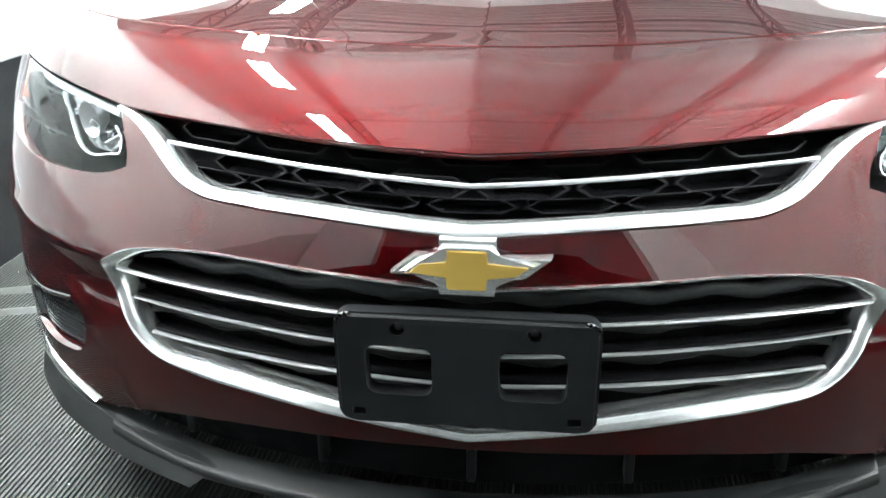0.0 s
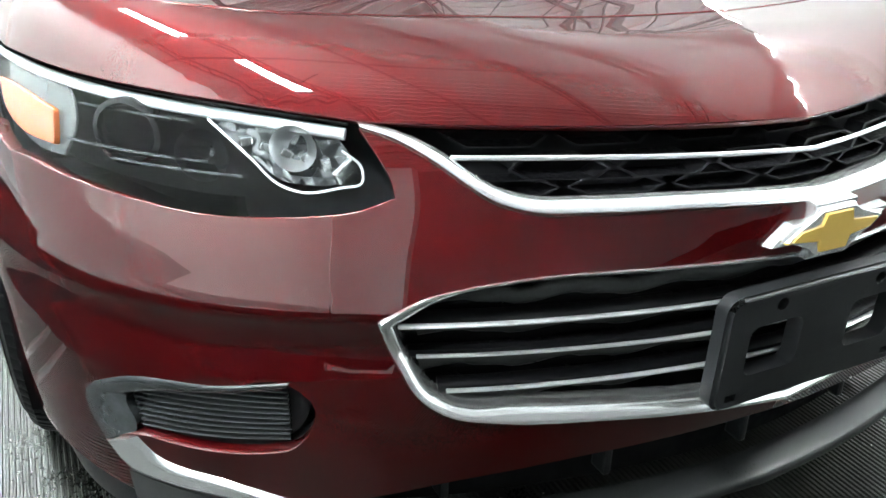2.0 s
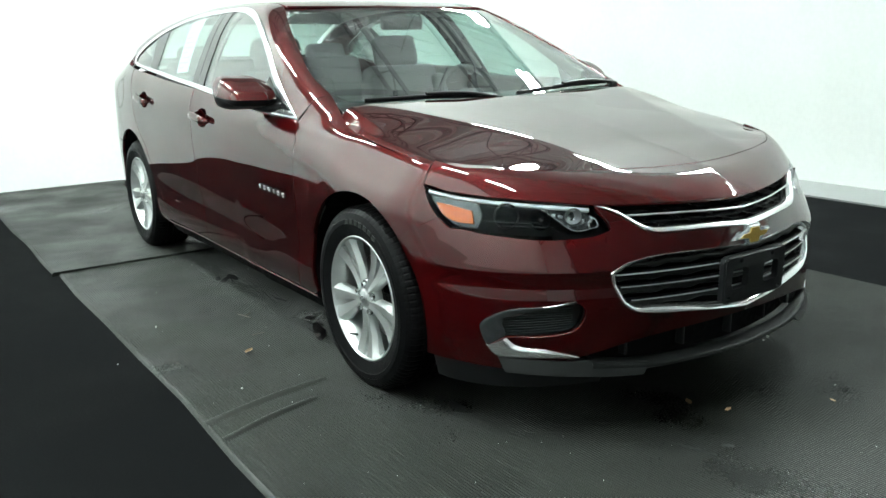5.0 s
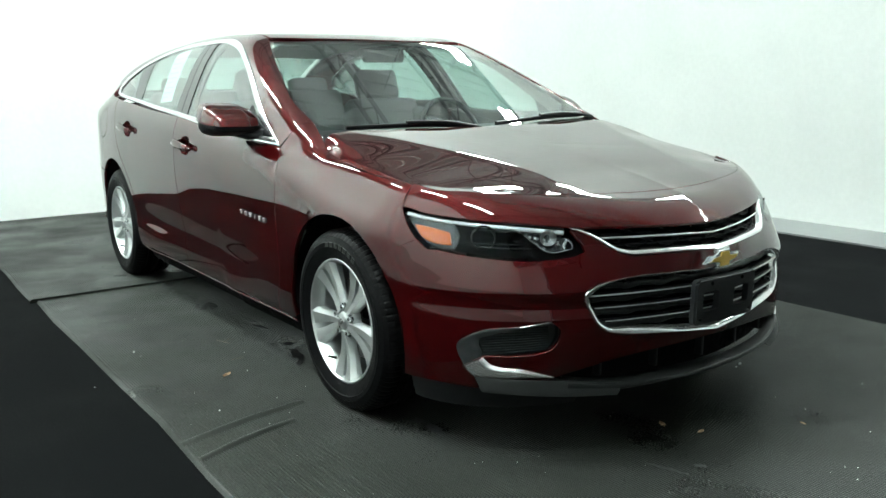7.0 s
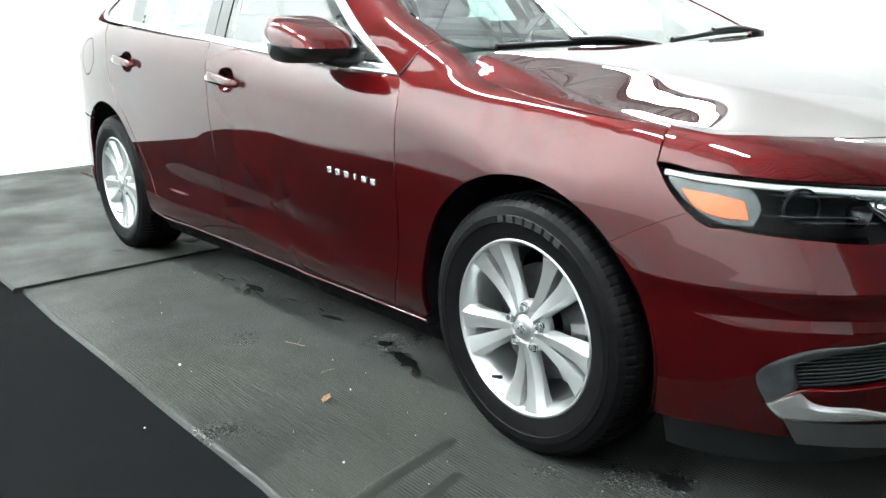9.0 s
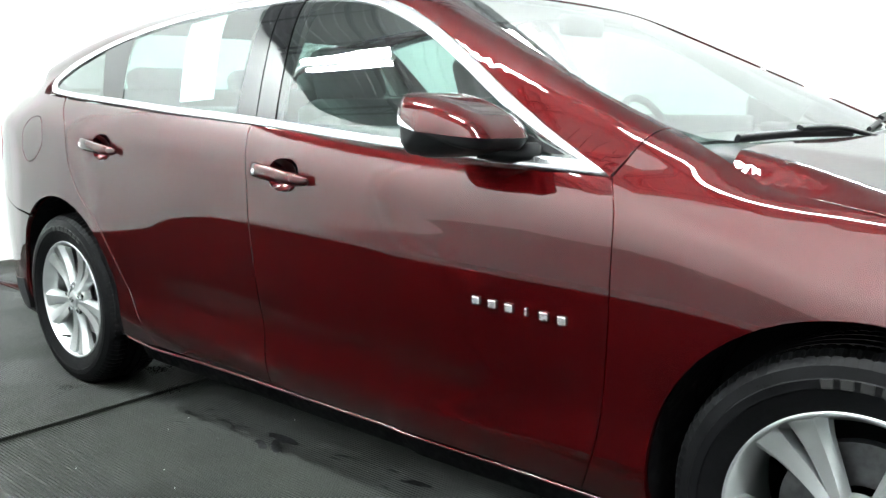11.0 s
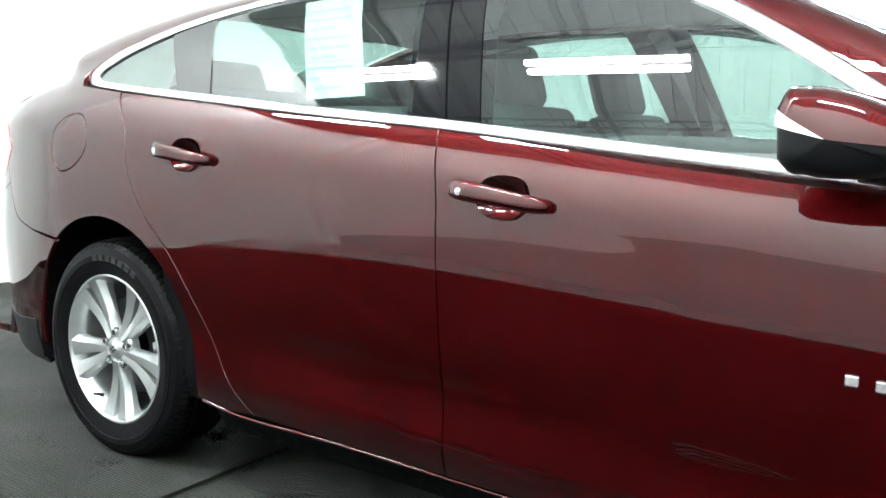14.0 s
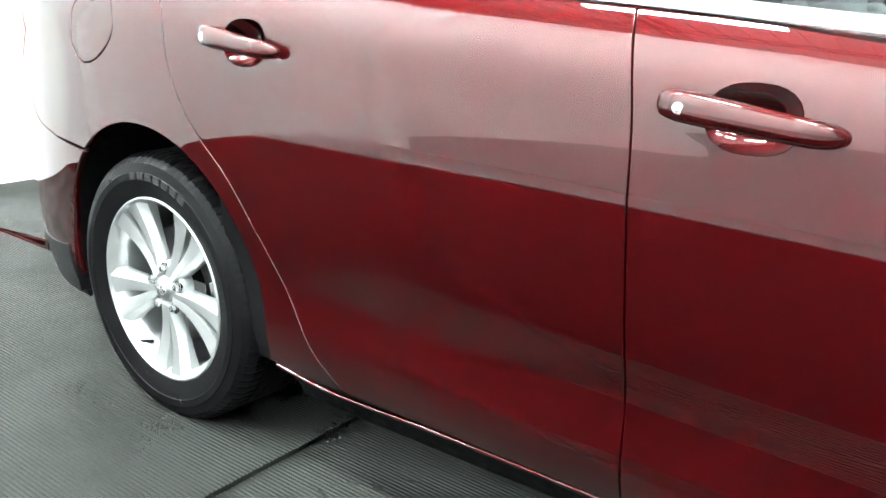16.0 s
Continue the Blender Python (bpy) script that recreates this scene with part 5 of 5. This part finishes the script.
def wheel():
    rim = lathe([(.2275, -.014), (.2300, -.012), (.2300, -.004), (.222, .0), (.222, .19), (.212, .19), (.204, .12), (.200, .05), (.205, .025), (.213, .008), (.219, -.006), (.2235, -.0135), (.2275, -.014)], 96)
    w = part("wheel", rim, ALLOY, car, "silver alloy wheel with five twin spokes and a black tyre", 35)
    part("tyre", tyre_mesh(), RUBBER, w, "black rubber tyre with grooved tread", 16)
    for k in range(5):
        for sign in (-1, 1):
            part("spoke", spoke(270 + 72 * k, sign), ALLOY, w, "", 25)
    hub = lathe([(0, -.001), (.028, -.001), (.031, .001), (.034, .006), (.062, .008), (.066, .014), (.068, .04), (.0, .04)], 60)
    part("hub", hub, ALLOY, w, "", 30)
    cap = lathe([(0, -.006), (.024, -.0055), (.029, -.002), (.029, .004)], 40)
    part("centre_cap", cap, SATIN, w, "satin wheel centre cap", 40)
    bars = bmesh.new()
    for size in ((.004, .034, .010), (.004, .013, .024)):
        box(bars, (-.0065, 0, 0), size, .001)
    part("cap_badge", bars, CHROME, w, "small plain cross badge")
    for k in range(5):
        a = radians(90 + 72 * k)
        cup = lathe([(.0145, .0055), (.0135, .0055), (.0125, .012), (.0, .012)], 20)
        nut = bmesh.new()
        bmesh.ops.create_cone(nut, cap_ends=True, segments=6, radius1=.0105, radius2=.0088, depth=.018, matrix=Matrix.Translation((.004, 0, 0)) @ Matrix.Rotation(radians(-90), 4, "Y"))
        for bm, name, m in ((cup, "nut_recess", DARK), (nut, "lug_nut", CHROME)):
            bmesh.ops.translate(bm, verts=bm.verts, vec=(0, .052 * math.cos(a), .052 * math.sin(a)))
            part(name, bm, m, w, "", 40)
    a = math.atan2(-.162, .101)
    val = bmesh.new()
    bmesh.ops.create_cone(val, cap_ends=True, segments=10, radius1=.0055, radius2=.0045, depth=.034, matrix=Matrix.Translation((.006, .196 * math.cos(a), .196 * math.sin(a))) @ Matrix.Rotation(radians(-70), 4, "Y"))
    part("valve", val, BLACK, w, "black tyre valve")
    disc = lathe([(.07, .070), (.150, .070), (.150, .094), (.07, .094)], 60)
    part("brake_disc", disc, STEEL, w, "", 30)
    cal = bmesh.new()
    rows = []
    for t in np.linspace(-34, 34, 12):
        q = radians(200 + t)
        rows.append([cal.verts.new((x, r * math.cos(q), r * math.sin(q))) for x, r in ((.056, .108), (.050, .116), (.050, .156), (.058, .164), (.100, .164), (.100, .108))])
    for a, b in zip(rows, rows[1:]):
        for i in range(6):
            cal.faces.new((a[i], a[(i + 1) % 6], b[(i + 1) % 6], b[i]))
    cal.faces.new(rows[0]), cal.faces.new(rows[-1][::-1])
    part("brake_caliper", cal, SATIN, w, "grey brake caliper")
    for k in range(7):
        q = radians(118 - k * 6.5)
        part("tyre_marking", boxed((-.0262, .282 * math.cos(q), .282 * math.sin(q)), (.0012, .017, .022), .002, Matrix.Rotation(q, 4, "X")), TYRE_MARK, w, "plain raised sidewall bar")
    return w


w0 = wheel()
w0.matrix_basis = pose(-.882, 0, .3345)
for x, y, turn in ((-.882, 2.829, 0), (.882, 0, 180), (.882, 2.829, 180)):
    copy_thing(w0, pose(x, y, .3345, 0, 0, turn))

# ---- door mirrors ----
def door_mirror(mirror):
    flip = (lambda bm: mirrored(bm)) if mirror else (lambda bm: bm)

    # side outline as (depth, height) in shares of the housing: cap over the top, repeater at the rear edge, black shell below
    cap_run = curve([(-1.06, -.022), (-.93, .000), (-.75, .019), (-.5, .036), (-.2, .051), (.2, .063), (.55, .066), (.78, .059), (.865, .036)], 26)
    lamp_run = curve([(.865, .036), (.882, .022), (.885, .010)], 5)
    shell_run = curve([(.885, .010), (.87, -.030), (.78, -.052), (.5, -.064), (.1, -.067), (-.3, -.060), (-.7, -.046), (-1.02, -.034), (-1.06, -.022)], 30)
    mid = np.array((.12, -.010))

    def skin(run, grow, u0=0.0, u1=1.0, m=30):
        """One run of the outline swept from the root to the domed tip."""
        bm = bmesh.new()
        rows = []
        for u in np.linspace(u0, u1, m):
            q = max(0, (u - .55) / .45)
            k = (.74 + .26 * min(1, u / .25)) * max(.02, (1 - q ** 4) ** .5)
            row = []
            for v, h in mid + (run - mid) * k:
                row.append(bm.verts.new((-.858 - .202 * u - grow * q, .795 + .040 * u + v * (.118 + grow), 1.033 + .004 * u + h * (1 + grow * 14))))
            rows.append(row)
        for p, q in zip(rows, rows[1:]):
            for i in range(len(run) - 1):
                bm.faces.new((p[i], p[i + 1], q[i + 1], q[i]))
        return bm
    root = part("door_mirror", flip(skin(np.r_[cap_run, lamp_run[1:], shell_run[1:]], 0)), BLACK, car, "door mirror with red cap on a black housing", 50)
    part("mirror_cap", flip(skin(cap_run, .004, .03)), PAINT, root, "red painted mirror cap", 50)
    part("mirror_strip", flip(skin(lamp_run, .0045, .40)), RUNLIGHT, root, "bright repeater lens at the mirror tip", 50)
    foot = rod(curve([(-.900, .81, .986), (-.865, .765, .976), (-.825, .69, .974)], 10), .085, .050, normals=(0, .1, 1))
    part("mirror_foot", flip(foot), BLACK, root, "black mirror foot", 60)
    sail = on_side(upper, np.array([(.620, .978), (.88, .990), (.865, 1.095), (.745, 1.026)]))
    part("mirror_base", mesh_from("mirror_base", [sheet(upper, [even(sail, .03)], (.9, 0, -.4), h=.03, gap=0, fold=.004, lift=-.002)], mirror), BLACK, root, "black corner cover behind the mirror")


door_mirror(False)
door_mirror(True)

# ---- badge blocks on the front door ----
def side_badge(k):
    y, z = .803 - .0450 * k, .6455 - .0022 * k
    p = on_side(lower, [(y, z)])[0]
    n = slope(lower, p[None])[0]
    bm = bmesh.new()
    shape = [((0, 0), (.007 if k == 3 else .021, .019))]
    for (dy, dz), (sy, sz) in shape:
        box(bm, (p[0] - .002, p[1] + dy, p[2] + dz), (.008, sy, sz), .0025)
    return part("side_badge", bm, CHROME, car, "small chrome badge block on the door")


for k in range(6):
    side_badge(k)

# ---- cabin ----
def seat(x, y, wide, driver):
    root = part("car_seat", boxed((x, y + .02, .44), (wide, .50, .20), .06, Matrix.Rotation(radians(-6), 4, "X"), 4), SEATING, car, "grey cloth car seat", 60)
    lean = Matrix.Rotation(radians(-17), 4, "X")
    for dx, dy, size, bev in ((0, 0, (wide * .86, .13, .62), .05), (-wide * .40, -.03, (.09, .15, .50), .04), (wide * .40, -.03, (.09, .15, .50), .04)):
        part("backrest", boxed((x + dx, y + .33 + dy, .79), size, bev, lean, 4), SEATING, root, "", 60)
    part("headrest", boxed((x, y + .455, 1.17), (.27, .10, .18), .045, lean, 4), SEATING, root, "", 60)
    for dx in (-.06, .06):
        part("headrest_post", boxed((x + dx, y + .43, 1.08), (.012, .012, .12), .004, lean), CHROME, root)


seat(-.37, 1.33, .54, False)
seat(.37, 1.33, .54, True)
bench = part("rear_seat", boxed((0, 2.36, .46), (1.36, .50, .22), .06, None, 4), SEATING, car, "grey cloth rear bench seat", 60)
part("backrest", boxed((0, 2.70, .84), (1.34, .15, .62), .06, Matrix.Rotation(radians(-22), 4, "X"), 4), SEATING, bench, "", 60)
for x in (-.44, 0, .44):
    part("headrest", boxed((x, 2.82, 1.15), (.28 if x else .20, .10, .15), .045, Matrix.Rotation(radians(-20), 4, "X"), 4), SEATING, bench, "", 60)
part("parcel_shelf", boxed((0, 3.10, 1.07), (1.20, .50, .03), .01), CABIN, car)
dash = bmesh.new()
for u, (y, z, dy, dz) in enumerate(((.80, .86, .40, .20), (.72, .93, .34, .08), (.95, .80, .12, .24), (.52, .925, .42, .06))):
    box(dash, (0, y, z), (1.42 - .04 * u, dy, dz), .035, None, 3)
part("dashboard", dash, CABIN, car, "dark grey dashboard", 50)
part("centre_console", boxed((0, 1.25, .48), (.22, .9, .28), .04), CABIN, car)
ring = lathe([(.178 + .014 * math.cos(a), .014 * math.sin(a)) for a in np.linspace(0, 2 * math.pi, 11)], 48)
tilt = pose(.37, 1.03, .93, 0, 0, 90) @ Matrix.Rotation(radians(25), 4, "Y")
bmesh.ops.transform(ring, matrix=tilt, verts=ring.verts)
sw = part("steering_wheel", ring, CABIN, car, "dark steering wheel", 60)
for k, s in enumerate(((.05, .14, .11), (.03, .33, .035))):
    part("steering_hub", boxed((0, 0, 0), s, .012, tilt @ Matrix.Translation((.01, 0, 0))), CABIN, sw)
part("inner_mirror", boxed((0, 1.10, 1.315), (.24, .03, .065), .018, None, 3), BLACK, car, "black rear-view mirror", 50)
part("cabin_floor", boxed((0, 1.6, .32), (1.50, 2.4, .06), .01), DARK, car)
part("firewall", boxed((0, .60, .66), (1.40, .10, .62), .02), DARK, car)
rf2 = on_top(sunk(upper, .03), np.array([(-.55, 1.2), (.55, 1.2), (.52, 2.75), (-.52, 2.75)]))
panel("headliner", sunk(upper, .03), [even(rf2, .08)], (0, 0, -1), LINING, car, h=.08, gap=0, fold=0)


def cabin_side_parts(mirror):
    flip = (lambda bm: mirrored(bm)) if mirror else (lambda bm: bm)
    for y0, y1, z1 in ((.84, 1.58, 1.025), (1.68, 2.50, 1.075)):
        bm = bmesh.new()
        box(bm, (-.80, (y0 + y1) / 2, (.35 + z1) / 2), (.06, y1 - y0, z1 - .35), .02, None, 3)
        box(bm, (-.765, (y0 + y1) / 2, .72), (.09, (y1 - y0) * .6, .06), .02, None, 3)
        part("door_card", flip(bm), CABIN, car, "dark grey inner door trim", 50)
    f = sunk(upper, .028)
    for low, up in (((.66, 1.03), (1.20, 1.36)), ((1.59, 1.05), (1.74, 1.39)), ((2.62, 1.12), (2.66, 1.32))):
        a = on_side(f, curve([low, up], 14))
        part("inner_pillar", flip(rod(a, .085, .03, f)), LINING, car, "grey inner pillar trim", 60)
    belt = rod(on_side(sunk(upper, .05), curve([(1.66, 1.36), (1.60, 1.0), (1.58, .75)], 16)), .05, .003, normals=(-1, 0, 0))
    part("seat_belt", flip(belt), CABIN, car, "dark seat belt")


cabin_side_parts(False)
cabin_side_parts(True)

# ---- paper sheet inside the rear door glass ----
f = sunk(upper, .012)
lp = on_side(f, [(2.085, 1.088), (1.900, 1.098), (2.070, 1.374), (2.258, 1.352)])
sh = panel("window_sheet", f, [even(lp, .03)], (.85, 0, -.5), PAPER, car, label="white printed paper sheet inside the rear door window", h=.06, gap=0, fold=0)
g = sunk(upper, .0105)
for k in range(9):
    z = 1.110 + .026 * k
    a, b = (2.088 + .0165 * k, 1.942 + .0165 * k) if k % 3 else (2.075 + .0165 * k, 1.99 + .0165 * k)
    q = on_side(g, [(a, z), (b, z + .006), (b + .004, z + .014), (a + .004, z + .008)])
    panel("print_bar", g, [q], (.85, 0, -.5), INK, sh, h=.06, gap=0, fold=0)

# ---- litter on the mat ----
def dry_leaf(x, y, size, turn, label="curled dry brown leaf on the mat"):
    bm = bmesh.new()
    rows = []
    for t in np.linspace(-1, 1, 9):
        w = (1 - t * t) ** .7 * .45 * (1 + .25 * math.sin(7 * t))
        rows.append([bm.verts.new((t * size, u * w * size, .004 + size * (.22 * abs(u) ** 1.5 + .10 * t * t))) for u in (-1, -.5, 0, .5, 1)])
    for p, q in zip(rows, rows[1:]):
        for i in range(4):
            bm.faces.new((p[i], p[i + 1], q[i + 1], q[i]))
    bmesh.ops.solidify(bm, geom=bm.faces, thickness=.001)
    ob = part("dry_leaf", bm, LEAF, smooth=60)
    ob.matrix_basis = pose(x, y, -.001, 0, 0, turn)
    return tagged(ob, label, "leaf", group="leaves on the mat")


dry_leaf(-1.105, .599, .026, 35)
dry_leaf(-.085, -.815, .022, 60)
dry_leaf(-.029, -.934, .018, 10)
dry_leaf(.312, -1.101, .012, 80)


def twig(pts, thick=.003):
    ob = part("twig", rod([(x, y, .003) for x, y in pts], thick * .6, thick * .6, normals=(0, 0, 1)), STRAW)
    return tagged(ob, "thin dry twig lying on the mat", "twig", group="twigs on the mat")


twig([(-.959, 1.10), (-.945, 1.06), (-.93, 1.015)], .005)
twig([(-.901, 1.09), (-.925, 1.06), (-.945, 1.05)], .004)
twig([(-1.015, .778), (-.99, .783), (-.962, .778)], .003)


def scuff(x, y, long, wide, turn, seed):
    """A dark rubbed streak on the mat with a ragged outline."""
    rnd = random.Random(seed)
    bm = bmesh.new()
    n = 26
    rim = [bm.verts.new((long * math.cos(a) * (1 + rnd.uniform(-.35, .2)), wide * math.sin(a) * (1 + rnd.uniform(-.5, .3)), 0)) for a in np.linspace(0, 2 * math.pi, n + 1)[:-1]]
    bm.faces.new(rim)
    ob = part("scuff_mark", bm, GRIME)
    ob.matrix_basis = pose(x, y, .0012, 0, 0, turn)
    return tagged(ob, "dark tyre scuff on the grey mat", "scuff mark", group="scuffs on the mat", kind="structure")


for k, (x, y) in enumerate([(-.783, 1.96), (-.812, 1.766), (-.74, 1.75), (-.71, .851), (-.734, .753), (-.773, .595), (-.738, -.265), (-.733, -.362), (-.335, -1.041), (-.236, -1.091), (-.79, 1.72), (-.75, .68), (-.80, 2.2), (-.70, 1.2)]):
    scuff(x, y, .025 + .03 * (k % 3), .008 + .006 * (k % 4), 90 + 17 * (k % 5) - 34, k)
dirt = random.Random(21)
for k in range(34):
    y = dirt.uniform(.45, 2.35)
    scuff(-.80 + dirt.gauss(0, .045) - .03 * math.sin(3 * y), y, dirt.uniform(.010, .034), dirt.uniform(.003, .009), dirt.uniform(60, 120), 40 + k)


def grit():
    """Tiny pale grains strewn over the mat."""
    rnd = random.Random(7)
    bm = bmesh.new()
    spots = [(-1.322, 1.159, .005), (-1.27, .255, .004), (-1.579, .794, .003), (-1.011, .612, .003), (.687, -.586, .006), (.64, -.60, .004)]
    spots += [(rnd.uniform(-1.45, .9), rnd.uniform(-1.6, 2.3), rnd.uniform(.0008, .0022)) for _ in range(150)]
    for x, y, r in spots:
        bmesh.ops.create_icosphere(bm, subdivisions=1, radius=r, matrix=Matrix.Translation((x, y, r * .5)) @ pose(0, 0, 0, rnd.uniform(0, 90), 30, 10))
    return tagged(part("grit", bm, STONE), "pale grit strewn over the rubber mat", "grit", kind="stuff")


grit()
